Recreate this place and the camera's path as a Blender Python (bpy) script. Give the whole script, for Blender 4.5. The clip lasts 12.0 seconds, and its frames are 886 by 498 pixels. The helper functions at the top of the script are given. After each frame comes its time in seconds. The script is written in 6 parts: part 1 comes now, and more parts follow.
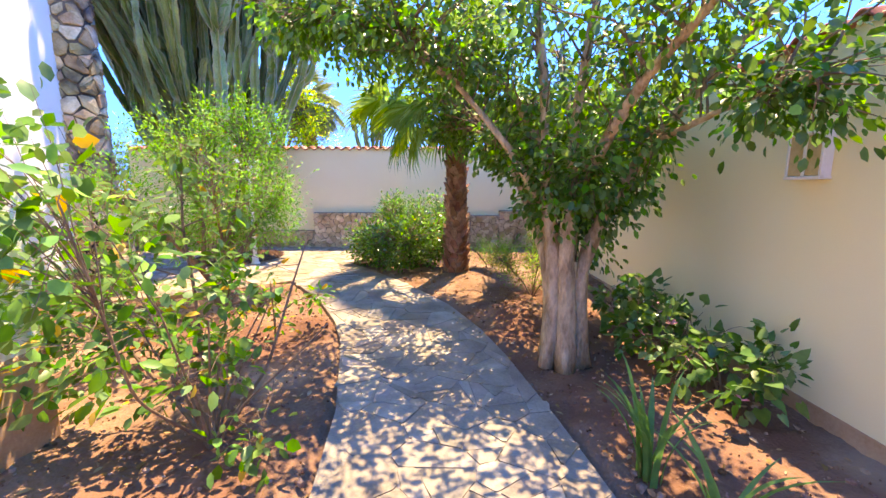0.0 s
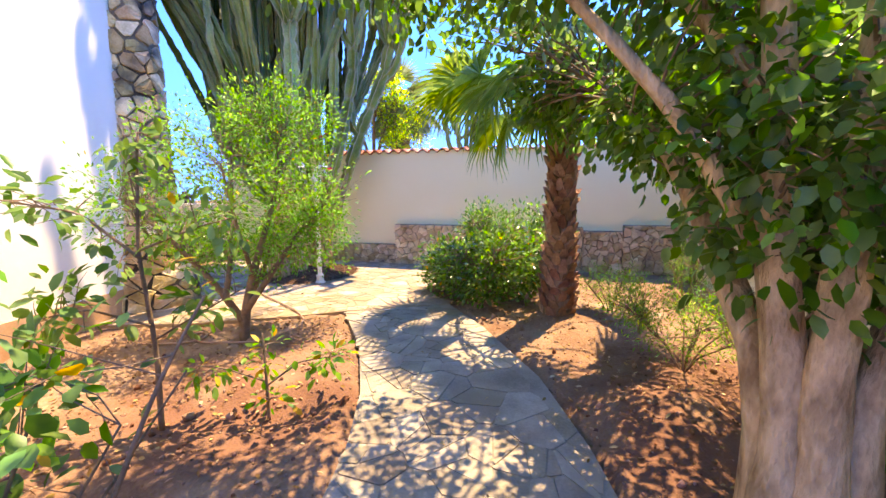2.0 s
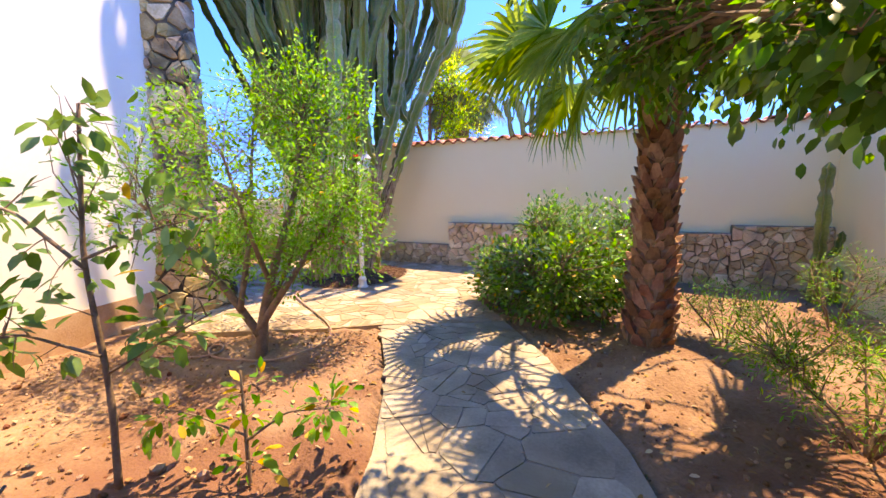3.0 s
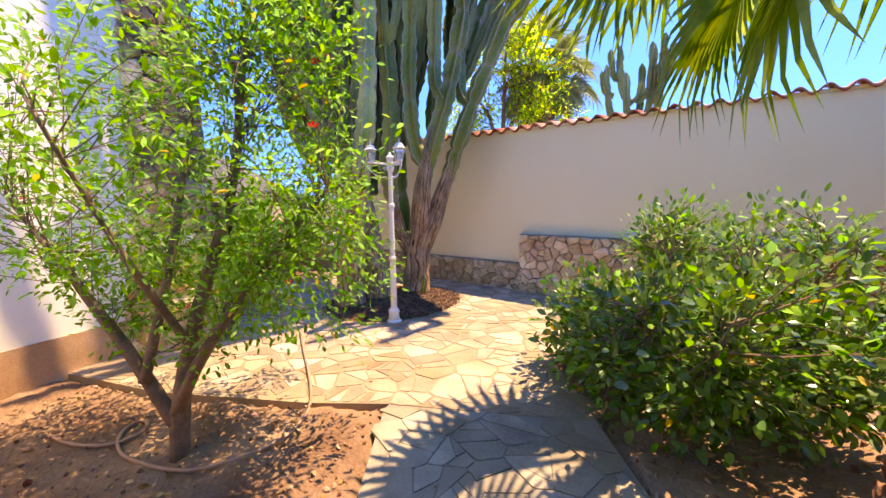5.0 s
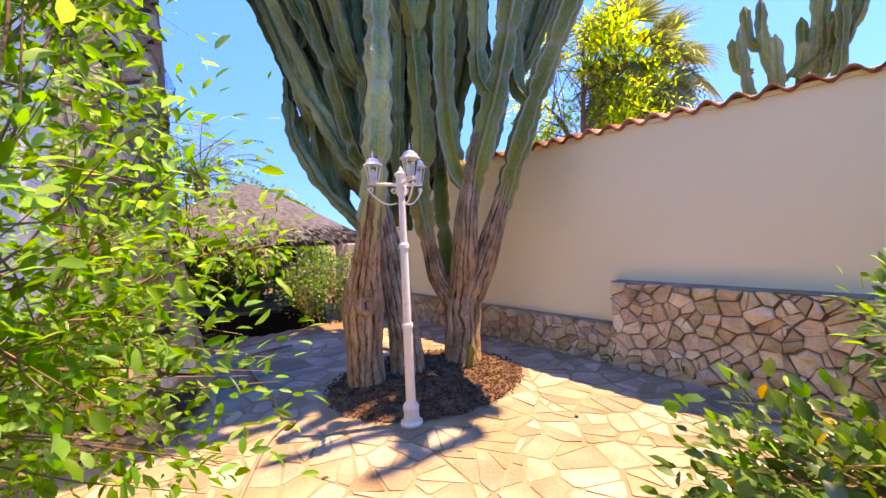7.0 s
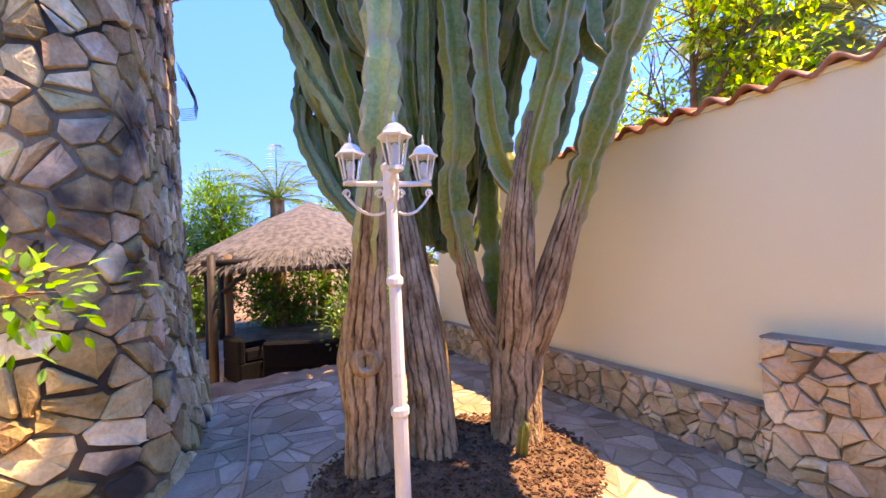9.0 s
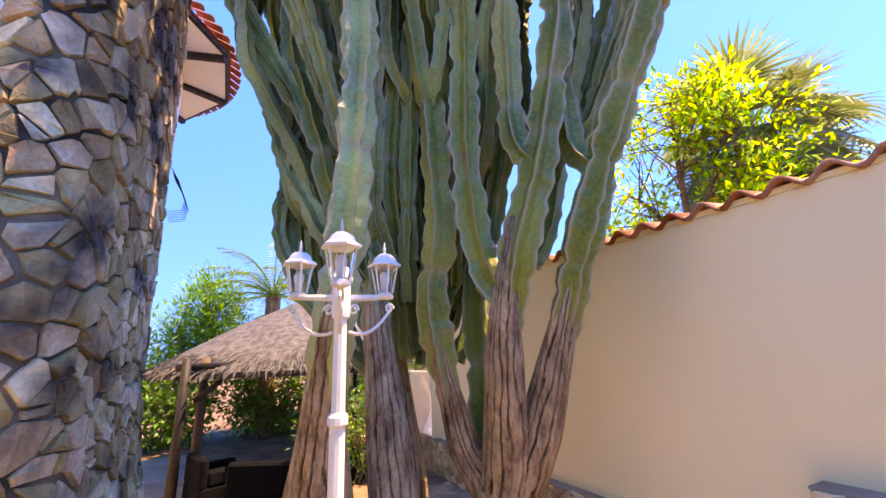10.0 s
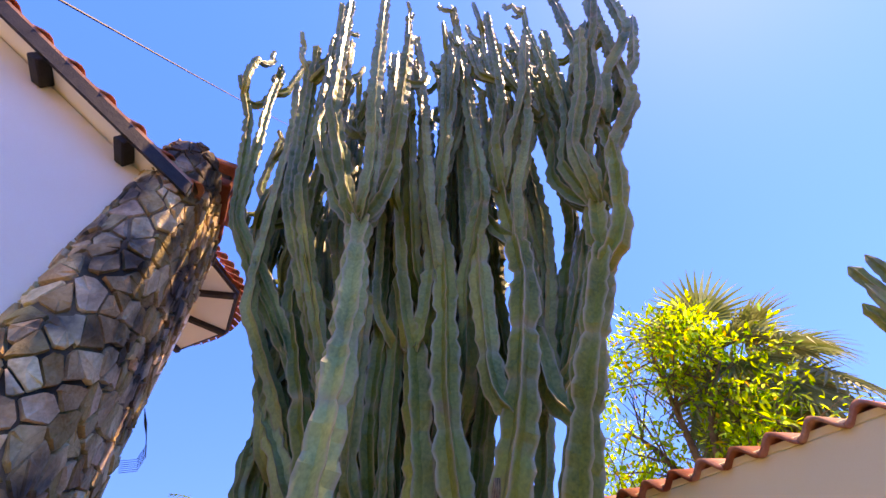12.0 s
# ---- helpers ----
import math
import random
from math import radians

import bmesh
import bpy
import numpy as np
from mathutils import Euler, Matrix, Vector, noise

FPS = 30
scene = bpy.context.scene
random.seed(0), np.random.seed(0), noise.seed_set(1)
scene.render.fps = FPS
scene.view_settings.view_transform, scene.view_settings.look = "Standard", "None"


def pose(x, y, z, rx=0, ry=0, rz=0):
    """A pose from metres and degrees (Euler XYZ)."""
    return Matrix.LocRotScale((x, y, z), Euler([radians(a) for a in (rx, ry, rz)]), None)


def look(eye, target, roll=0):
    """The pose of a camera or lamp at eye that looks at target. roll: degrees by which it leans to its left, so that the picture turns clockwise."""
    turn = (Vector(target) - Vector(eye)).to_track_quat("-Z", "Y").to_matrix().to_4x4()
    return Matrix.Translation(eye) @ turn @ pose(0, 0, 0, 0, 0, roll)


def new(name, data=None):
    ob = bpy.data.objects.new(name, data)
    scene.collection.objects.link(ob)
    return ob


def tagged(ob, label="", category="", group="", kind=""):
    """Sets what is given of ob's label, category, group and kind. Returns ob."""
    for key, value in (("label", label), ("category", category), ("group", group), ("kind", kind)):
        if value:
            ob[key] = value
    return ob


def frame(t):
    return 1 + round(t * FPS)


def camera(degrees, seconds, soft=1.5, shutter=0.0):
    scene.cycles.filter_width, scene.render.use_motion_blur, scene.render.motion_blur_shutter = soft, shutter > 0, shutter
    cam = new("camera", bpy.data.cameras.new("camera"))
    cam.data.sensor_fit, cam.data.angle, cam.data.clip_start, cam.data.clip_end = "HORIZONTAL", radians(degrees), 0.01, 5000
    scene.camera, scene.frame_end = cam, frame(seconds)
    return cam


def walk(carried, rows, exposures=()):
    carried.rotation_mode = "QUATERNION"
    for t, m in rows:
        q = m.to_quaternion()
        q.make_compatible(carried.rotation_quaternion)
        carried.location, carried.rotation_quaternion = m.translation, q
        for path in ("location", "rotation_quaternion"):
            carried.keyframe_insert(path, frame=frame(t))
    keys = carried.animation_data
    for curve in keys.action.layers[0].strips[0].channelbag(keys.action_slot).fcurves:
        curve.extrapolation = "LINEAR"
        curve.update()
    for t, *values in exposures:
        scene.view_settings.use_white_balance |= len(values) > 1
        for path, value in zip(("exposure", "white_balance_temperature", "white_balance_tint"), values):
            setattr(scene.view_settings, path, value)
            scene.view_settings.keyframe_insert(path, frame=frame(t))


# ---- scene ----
cam = camera(96.4, 12.0)
METRES, EYE, TILT, LEAN, TURN = 8.0, 1.5, -8.8, 0.0, 0.0
ROWS = [
    (0.0, 0.0, 0.0, 0.0, -0.0, 0.0, -0.0),
    (0.5, 0.0138, 0.0557, 0.0094, 4.56, 0.19, -0.54),
    (1.0, 0.0216, 0.1094, 0.0164, 8.03, 0.39, -1.2),
    (1.5, 0.0227, 0.163, 0.0241, 11.6, 0.64, -1.72),
    (2.0, 0.0215, 0.2199, 0.0314, 15.77, 0.97, -2.23),
    (2.5, 0.0109, 0.2769, 0.0375, 20.39, 0.71, -2.74),
    (3.0, 0.0028, 0.3329, 0.0442, 25.06, 0.08, -3.19),
    (5.0, -0.0621, 0.5431, 0.0742, 37.4, -0.14, -4.65),
    (5.5, -0.0855, 0.5934, 0.0819, 40.9, 0.35, -4.76),
    (6.0, -0.1072, 0.64, 0.0901, 44.17, 1.16, -4.58),
    (6.5, -0.1338, 0.6815, 0.0968, 46.8, 2.23, -4.46),
    (7.0, -0.1544, 0.7224, 0.1035, 49.42, 3.65, -4.28),
    (9.0, -0.2402, 0.8442, 0.1261, 61.61, 5.27, -5.28),
    (9.5, -0.2554, 0.8635, 0.1356, 62.06, 11.25, -5.42),
    (10.0, -0.2574, 0.8767, 0.1458, 62.21, 18.96, -5.78),
    (10.5, -0.2543, 0.8797, 0.1525, 62.27, 26.77, -5.92),
    (11.0, -0.2496, 0.8787, 0.157, 62.13, 34.28, -5.8),
    (11.5, -0.2432, 0.8778, 0.1606, 61.94, 41.87, -5.51),
    (12.0, -0.2356, 0.8773, 0.1629, 61.77, 49.93, -5.29),
]
EXPOSURE = [(0.0, 3.4, 10400, 15), (1.2, 3.55, 10800, 16), (2.5, 3.2, 11300, 17), (5.5, 3.0, 12100, 23), (7.0, 3.05, 12700, 27), (9.0, 3.4, 14200, 29), (10.5, 3.15, 14400, 30), (12.0, 2.7, 14200, 31)]
walk(cam, [(t, pose(0, 0, EYE, TILT, LEAN, TURN) @ pose(METRES * x, METRES * y, METRES * z, 90 + pitch, roll, yaw)) for t, x, y, z, yaw, pitch, roll in ROWS], EXPOSURE)

# ---- light ----
SUN = Vector((0.16, 0.305, 0.94)).normalized()
sun_data = bpy.data.lights.new("sun", "SUN")
sun_data.energy, sun_data.angle, sun_data.color = 1.45, radians(0.6), (1.0, 0.93, 0.82)
sun_lamp = new("sun", sun_data)
sun_lamp.matrix_world = look((0, 0, 30), tuple(Vector((0, 0, 30)) - SUN))
world = bpy.data.worlds.new("sky")
scene.world = world
world.use_nodes = True
wn = world.node_tree.nodes
sky = wn.new("ShaderNodeTexSky")
sky.sky_type, sky.sun_disc = "NISHITA", False
sky.sun_elevation, sky.sun_rotation = math.asin(SUN.z), math.atan2(SUN.x, SUN.y)
sky.altitude, sky.air_density, sky.dust_density, sky.ozone_density = 1500, 1.0, 0.1, 3.5
gaze = wn.new("ShaderNodeTexCoord")
lift = wn.new("ShaderNodeVectorMath")
lift.operation, lift.inputs[1].default_value = "ADD", (0.0, 0.0, 0.42)
unit = wn.new("ShaderNodeVectorMath")
unit.operation = "NORMALIZE"
world.node_tree.links.new(gaze.outputs["Generated"], lift.inputs[0])
world.node_tree.links.new(lift.outputs[0], unit.inputs[0])
world.node_tree.links.new(unit.outputs[0], sky.inputs[0])
deep = wn.new("ShaderNodeHueSaturation")
deep.inputs["Saturation"].default_value, deep.inputs["Hue"].default_value = 1.36, 0.521
world.node_tree.links.new(sky.outputs[0], deep.inputs["Color"])
world.node_tree.links.new(deep.outputs[0], wn["Background"].inputs[0])
wn["Background"].inputs[1].default_value = 0.14

rng = np.random.default_rng(7)


# ---- materials ----
def mat(name, dark, light, scale=8.0, fine=60.0, rough=0.8, bump=0.3, metal=0.0, random_tint=0.0, blotch=None, island=0.0, spec=0.3, bump_dist=0.02, trans=0.0, stretch=(1, 1, 1), ramp_at=(0.25, 0.8)):
    """A procedural surface: two scales of noise between two colours, fine relief, and a tint that differs from piece to piece."""
    m = bpy.data.materials.new(name)
    m.use_nodes = True
    nt = m.node_tree
    n, link = nt.nodes, nt.links.new
    bsdf = n["Principled BSDF"]
    co = n.new("ShaderNodeNewGeometry")
    mp = n.new("ShaderNodeMapping")
    mp.inputs["Scale"].default_value = stretch
    link(co.outputs["Position"], mp.inputs[0])
    big, small = n.new("ShaderNodeTexNoise"), n.new("ShaderNodeTexNoise")
    for tex, s, d in ((big, scale, 5.0), (small, fine, 3.0)):
        tex.inputs["Scale"].default_value, tex.inputs["Detail"].default_value = s, d
        link(mp.outputs[0], tex.inputs["Vector"])
    mixf = n.new("ShaderNodeMath")
    mixf.operation = "MULTIPLY_ADD"
    link(small.outputs[0], mixf.inputs[0])
    mixf.inputs[1].default_value = 0.45
    mad = n.new("ShaderNodeMath")
    mad.operation = "MULTIPLY_ADD"
    link(big.outputs[0], mad.inputs[0])
    mad.inputs[1].default_value, mad.inputs[2].default_value = 1.1, -0.28
    link(mad.outputs[0], mixf.inputs[2])
    ramp = n.new("ShaderNodeValToRGB")
    ramp.color_ramp.elements[0].color, ramp.color_ramp.elements[1].color = (*dark, 1), (*light, 1)
    ramp.color_ramp.elements[0].position, ramp.color_ramp.elements[1].position = ramp_at
    link(mixf.outputs[0], ramp.inputs[0])
    col = ramp.outputs[0]
    if blotch:
        bt = n.new("ShaderNodeTexNoise")
        bt.inputs["Scale"].default_value, bt.inputs["Detail"].default_value = blotch[1], 4.0
        link(co.outputs["Position"], bt.inputs["Vector"])
        br = n.new("ShaderNodeValToRGB")
        br.color_ramp.elements[0].position, br.color_ramp.elements[1].position = blotch[2], blotch[2] + 0.14
        link(bt.outputs[0], br.inputs[0])
        mx = n.new("ShaderNodeMix")
        mx.data_type = "RGBA"
        link(br.outputs[0], mx.inputs[0])
        link(col, mx.inputs[6])
        mx.inputs[7].default_value = (*blotch[0], 1)
        col = mx.outputs[2]
    if random_tint or island:
        if island:
            src = n.new("ShaderNodeNewGeometry").outputs["Random Per Island"]
        else:
            src = n.new("ShaderNodeObjectInfo").outputs["Random"]
        k = random_tint or island
        hsv = n.new("ShaderNodeHueSaturation")
        for sock, lo, hi in (("Value", 1 - k, 1 + k), ("Hue", 0.5 - 0.05 * k, 0.5 + 0.05 * k), ("Saturation", 1 + 0.5 * k, 1 - 0.5 * k)):
            mr = n.new("ShaderNodeMapRange")
            mr.inputs[3].default_value, mr.inputs[4].default_value = lo, hi
            if sock == "Hue":
                wob = n.new("ShaderNodeMath")
                wob.operation = "PINGPONG"
                wob.inputs[1].default_value = 0.19
                link(src, wob.inputs[0])
                sc = n.new("ShaderNodeMath")
                sc.operation = "MULTIPLY"
                sc.inputs[1].default_value = 5.2
                link(wob.outputs[0], sc.inputs[0])
                link(sc.outputs[0], mr.inputs[0])
            else:
                link(src, mr.inputs[0])
            link(mr.outputs[0], hsv.inputs[sock])
        link(col, hsv.inputs["Color"])
        col = hsv.outputs[0]
    link(col, bsdf.inputs["Base Color"])
    bsdf.inputs["Roughness"].default_value, bsdf.inputs["Metallic"].default_value = rough, metal
    bsdf.inputs["Specular IOR Level"].default_value = spec
    if bump:
        b = n.new("ShaderNodeBump")
        b.inputs["Strength"].default_value, b.inputs["Distance"].default_value = bump, bump_dist
        link(mixf.outputs[0], b.inputs["Height"])
        link(b.outputs[0], bsdf.inputs["Normal"])
    if trans:
        tr = n.new("ShaderNodeBsdfTranslucent")
        hs = n.new("ShaderNodeHueSaturation")
        hs.inputs["Value"].default_value, hs.inputs["Saturation"].default_value = 1.5, 1.1
        hs.inputs["Hue"].default_value = 0.485
        link(col, hs.inputs["Color"])
        link(hs.outputs[0], tr.inputs[0])
        ms = n.new("ShaderNodeMixShader")
        ms.inputs[0].default_value = trans
        link(bsdf.outputs[0], ms.inputs[1])
        link(tr.outputs[0], ms.inputs[2])
        link(ms.outputs[0], n["Material Output"].inputs[0])
    return m


def two_tone(m, colour, attribute="edge"):
    """Lays a second colour over a material where a mesh attribute marks it (rib margins, dead leaf bases)."""
    n, link = m.node_tree.nodes, m.node_tree.links.new
    bsdf = n["Principled BSDF"]
    old = bsdf.inputs["Base Color"].links[0].from_socket
    at = n.new("ShaderNodeAttribute")
    at.attribute_name = attribute
    mx = n.new("ShaderNodeMix")
    mx.data_type = "RGBA"
    link(at.outputs["Fac"], mx.inputs[0])
    link(old, mx.inputs[6])
    mx.inputs[7].default_value = (*colour, 1)
    link(mx.outputs[2], bsdf.inputs["Base Color"])
    return m


M_SOIL = two_tone(mat("soil", (0.15, 0.075, 0.043), (0.35, 0.225, 0.14), 1.9, 45, 0.95, 0.9, blotch=((0.40, 0.285, 0.185), 0.8, 0.56), spec=0.1, bump_dist=0.03), (0.17, 0.08, 0.05))
M_CLOD = mat("clod", (0.13, 0.055, 0.032), (0.40, 0.24, 0.155), 9, 60, 0.95, 0.6, island=0.35, spec=0.1)
M_MORTAR = mat("mortar", (0.20, 0.17, 0.125), (0.37, 0.31, 0.235), 3, 70, 0.9, 0.7, spec=0.15)
M_GOLD = mat("gold_mortar", (0.24, 0.17, 0.105), (0.38, 0.285, 0.185), 3, 70, 0.9, 0.6, spec=0.15)
M_PATH = mat("path_stone", (0.20, 0.165, 0.115), (0.41, 0.34, 0.245), 4, 50, 0.7, 0.5, random_tint=0.2, blotch=((0.27, 0.21, 0.14), 1.5, 0.55), bump_dist=0.01)
M_PATIO = mat("patio_stone", (0.25, 0.18, 0.115), (0.46, 0.365, 0.255), 2.5, 45, 0.75, 0.5, random_tint=0.28, blotch=((0.33, 0.225, 0.13), 1.1, 0.54), bump_dist=0.01)
M_WALL = mat("cream_plaster", (0.89, 0.77, 0.42), (0.92, 0.83, 0.52), 0.6, 120, 0.9, 0.12, spec=0.15)
M_WHITE = mat("white_plaster", (0.81, 0.77, 0.64), (0.87, 0.84, 0.73), 0.8, 120, 0.9, 0.12, spec=0.15)
M_SKIRT = mat("ochre_skirting", (0.40, 0.21, 0.10), (0.58, 0.38, 0.22), 3, 50, 0.9, 0.3, blotch=((0.55, 0.42, 0.30), 2.5, 0.55))
M_TILE = mat("terracotta", (0.30, 0.09, 0.05), (0.52, 0.22, 0.13), 7, 60, 0.8, 0.3, random_tint=0.25, blotch=((0.22, 0.12, 0.09), 5, 0.6))
M_MASON = mat("plinth_stone", (0.52, 0.35, 0.18), (0.86, 0.68, 0.43), 6, 50, 0.85, 0.5, random_tint=0.25, blotch=((0.40, 0.27, 0.16), 3, 0.60))
M_RUBBLE = mat("rubble_stone", (0.42, 0.30, 0.165), (0.72, 0.565, 0.35), 6, 50, 0.85, 0.5, random_tint=0.28, blotch=((0.22, 0.17, 0.12), 3, 0.58))
M_TOWER = mat("tower_stone", (0.42, 0.27, 0.115), (0.80, 0.61, 0.35), 5, 40, 0.88, 0.9, random_tint=0.38, blotch=((0.085, 0.07, 0.056), 1.7, 0.51), ramp_at=(0.2, 0.8))
M_JOINT = mat("dark_joint", (0.15, 0.11, 0.075), (0.32, 0.245, 0.165), 6, 60, 0.95, 0.7, blotch=((0.05, 0.04, 0.033), 1.15, 0.48))
M_CREVICE = mat("crevice", (0.17, 0.12, 0.072), (0.32, 0.235, 0.145), 6, 60, 0.95, 0.5)
M_METAL = mat("white_metal", (0.74, 0.70, 0.60), (0.84, 0.81, 0.73), 9, 80, 0.45, 0.05, blotch=((0.60, 0.50, 0.38), 14, 0.66))
M_BLACK = mat("dark_wood", (0.014, 0.011, 0.009), (0.035, 0.028, 0.024), 9, 60, 0.6, 0.3)
M_WOOD = mat("post_wood", (0.09, 0.055, 0.03), (0.20, 0.12, 0.07), 6, 60, 0.8, 0.4, stretch=(1, 1, 0.15))
M_CACTUS = two_tone(mat("cactus_skin", (0.075, 0.135, 0.022), (0.42, 0.45, 0.09), 1.3, 40, 0.5, 0.15, random_tint=0.38, blotch=((0.30, 0.21, 0.10), 2.6, 0.64)), (0.44, 0.37, 0.22))
M_YOUNG = two_tone(mat("young_cactus_skin", (0.055, 0.115, 0.027), (0.33, 0.39, 0.10), 1.6, 40, 0.45, 0.15, random_tint=0.35, blotch=((0.20, 0.19, 0.09), 3.0, 0.68)), (0.30, 0.27, 0.15))
# the near-black second colour paints shade into the bark furrows
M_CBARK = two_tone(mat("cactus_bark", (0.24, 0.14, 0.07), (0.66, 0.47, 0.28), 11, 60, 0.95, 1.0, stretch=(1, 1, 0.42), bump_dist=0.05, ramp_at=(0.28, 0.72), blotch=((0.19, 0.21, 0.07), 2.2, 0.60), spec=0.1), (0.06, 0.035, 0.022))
M_BARK = mat("ficus_bark", (0.27, 0.165, 0.085), (0.64, 0.45, 0.265), 9, 45, 0.8, 0.9, stretch=(1, 1, 0.4), bump_dist=0.04, ramp_at=(0.3, 0.68))
M_TWIG = mat("twig_bark", (0.12, 0.075, 0.045), (0.30, 0.20, 0.13), 9, 60, 0.9, 0.4)
M_PALMB = mat("palm_bark", (0.14, 0.062, 0.035), (0.46, 0.26, 0.16), 7, 50, 0.9, 0.6, island=0.3, stretch=(1, 1, 0.5))
M_FICUS = mat("ficus_leaf", (0.045, 0.115, 0.02), (0.12, 0.24, 0.04), 3, 30, 0.30, 0, island=0.4, trans=0.5, spec=0.5)
M_BUSH = mat("bush_leaf", (0.045, 0.115, 0.022), (0.14, 0.26, 0.05), 3, 30, 0.25, 0, island=0.4, trans=0.42, spec=0.6)
M_LIME = mat("lime_leaf", (0.075, 0.25, 0.022), (0.175, 0.42, 0.045), 3, 30, 0.42, 0, island=0.4, trans=0.55)
M_BROAD = mat("broad_leaf", (0.06, 0.15, 0.035), (0.15, 0.29, 0.065), 4, 30, 0.38, 0, island=0.4, trans=0.4)
M_YELLOW = mat("yellow_leaf", (0.50, 0.30, 0.02), (0.70, 0.48, 0.05), 4, 30, 0.5, 0, island=0.2, trans=0.4)
M_YTREE = mat("yellow_green_leaf", (0.28, 0.50, 0.02), (0.56, 0.76, 0.05), 3, 30, 0.45, 0, island=0.35, trans=0.65)
M_FAN = mat("fan_leaf", (0.09, 0.18, 0.025), (0.27, 0.40, 0.07), 4, 30, 0.4, 0, island=0.35, trans=0.42)
M_GREYFAN = mat("grey_fan_leaf", (0.11, 0.16, 0.05), (0.30, 0.36, 0.16), 4, 30, 0.5, 0, island=0.35, trans=0.3)
M_BLADE = mat("blade_leaf", (0.07, 0.18, 0.04), (0.16, 0.32, 0.08), 4, 30, 0.4, 0, island=0.3, trans=0.35)
M_RED = mat("red_bract", (0.35, 0.015, 0.03), (0.55, 0.03, 0.06), 5, 30, 0.6, 0, island=0.3, trans=0.3)
M_ORANGE = mat("orange_petal", (0.75, 0.22, 0.01), (0.85, 0.34, 0.02), 5, 30, 0.5, 0, island=0.2, trans=0.3)
M_PINK = mat("pink_petal", (0.70, 0.25, 0.36), (0.80, 0.40, 0.50), 5, 30, 0.5, 0, trans=0.3)
M_MULCH = mat("bark_mulch", (0.05, 0.024, 0.014), (0.20, 0.10, 0.06), 9, 50, 0.95, 0.4, island=0.4)
M_THATCH = mat("thatch", (0.035, 0.034, 0.033), (0.125, 0.12, 0.11), 9, 80, 0.95, 0.5, island=0.45)
M_HOSE = mat("hose", (0.36, 0.20, 0.13), (0.45, 0.28, 0.19), 9, 50, 0.5, 0.05)
M_RATTAN = mat("black_rattan", (0.003, 0.003, 0.0035), (0.008, 0.008, 0.009), 30, 120, 0.9, 0.4, spec=0.1)
M_FROST = mat("amber_glass", (0.50, 0.36, 0.16), (0.62, 0.48, 0.26), 20, 80, 0.25, 0.05)
M_BULB = mat("bulb", (0.72, 0.72, 0.70), (0.80, 0.80, 0.78), 20, 80, 0.4, 0)
M_GLASS = bpy.data.materials.new("lantern_glass")
M_GLASS.use_nodes = True
gb = M_GLASS.node_tree.nodes["Principled BSDF"]
gb.inputs["Base Color"].default_value = (0.93, 0.95, 0.95, 1)
gb.inputs["Roughness"].default_value, gb.inputs["Transmission Weight"].default_value, gb.inputs["IOR"].default_value = 0.12, 1.0, 1.05


# ---- mesh tools ----
def make(name, verts, faces, material, smooth=False, edge=None):
    me = bpy.data.meshes.new(name)
    me.from_pydata([tuple(map(float, v)) for v in verts], [], [tuple(int(i) for i in f) for f in faces])
    for m in material if isinstance(material, (list, tuple)) else (material,):
        me.materials.append(m)
    if smooth:
        me.polygons.foreach_set("use_smooth", [True] * len(me.polygons))
    if edge is not None:
        me.attributes.new("edge", "FLOAT", "POINT").data.foreach_set("value", np.asarray(edge, float))
    me.update()
    return me


def part(name, data, parent=None, label="", m=None):
    ob = new(name, data)
    if parent is not None:
        ob.parent = parent
    if m is not None:
        ob.matrix_local = m
    return tagged(ob, label)


def thing(name, label, category, at=(0, 0, 0), group="", kind="", data=None):
    ob = new(name, data)
    ob.location = at
    bpy.context.view_layer.update()
    return tagged(ob, label, category, group, kind)


class Soup:
    """Collects vertices and faces for one mesh."""

    def __init__(self):
        self.v, self.f, self.e, self.n = [], [], [], 0

    def add(self, verts, faces, edge=None):
        verts = np.asarray(verts, float)
        self.v.append(verts)
        self.f += [tuple(i + self.n for i in f) for f in faces]
        self.e.append(np.zeros(len(verts)) if edge is None else np.asarray(edge, float))
        self.n += len(verts)
        return self

    def data(self, name, material, smooth=False):
        return make(name, np.concatenate(self.v), self.f, material, smooth, np.concatenate(self.e))


def box(c, s, bevel=0.0, rot=0.0):
    """Verts and faces of a box with chamfered top and upright edges."""
    x, y, z = np.array(s, float) / 2
    b = min(bevel, x * 0.9, y * 0.9, z * 0.9)
    if b <= 0:
        v = [(sx * x, sy * y, sz * z) for sz in (-1, 1) for sx, sy in ((-1, -1), (1, -1), (1, 1), (-1, 1))]
        f = [(3, 2, 1, 0), (4, 5, 6, 7)] + [(i, (i + 1) % 4, 4 + (i + 1) % 4, 4 + i) for i in range(4)]
    else:
        ring = lambda q: [(x - q, -y + b), (x - q, y - b), (x - b, y - q), (-x + b, y - q), (-x + q, y - b), (-x + q, -y + b), (-x + b, -y + q), (x - b, -y + q)]
        v = [(*p, z0) for z0, q in ((-z, b * 0.9), (-z + b, 0), (z - b, 0), (z, b * 0.9)) for p in ring(q)]
        f = [tuple(range(7, -1, -1)), tuple(range(24, 32))]
        f += [(k * 8 + i, k * 8 + (i + 1) % 8, (k + 1) * 8 + (i + 1) % 8, (k + 1) * 8 + i) for k in range(3) for i in range(8)]
    c_, s_ = math.cos(rot), math.sin(rot)
    v = [(c[0] + c_ * p[0] - s_ * p[1], c[1] + s_ * p[0] + c_ * p[1], c[2] + p[2]) for p in v]
    return v, f


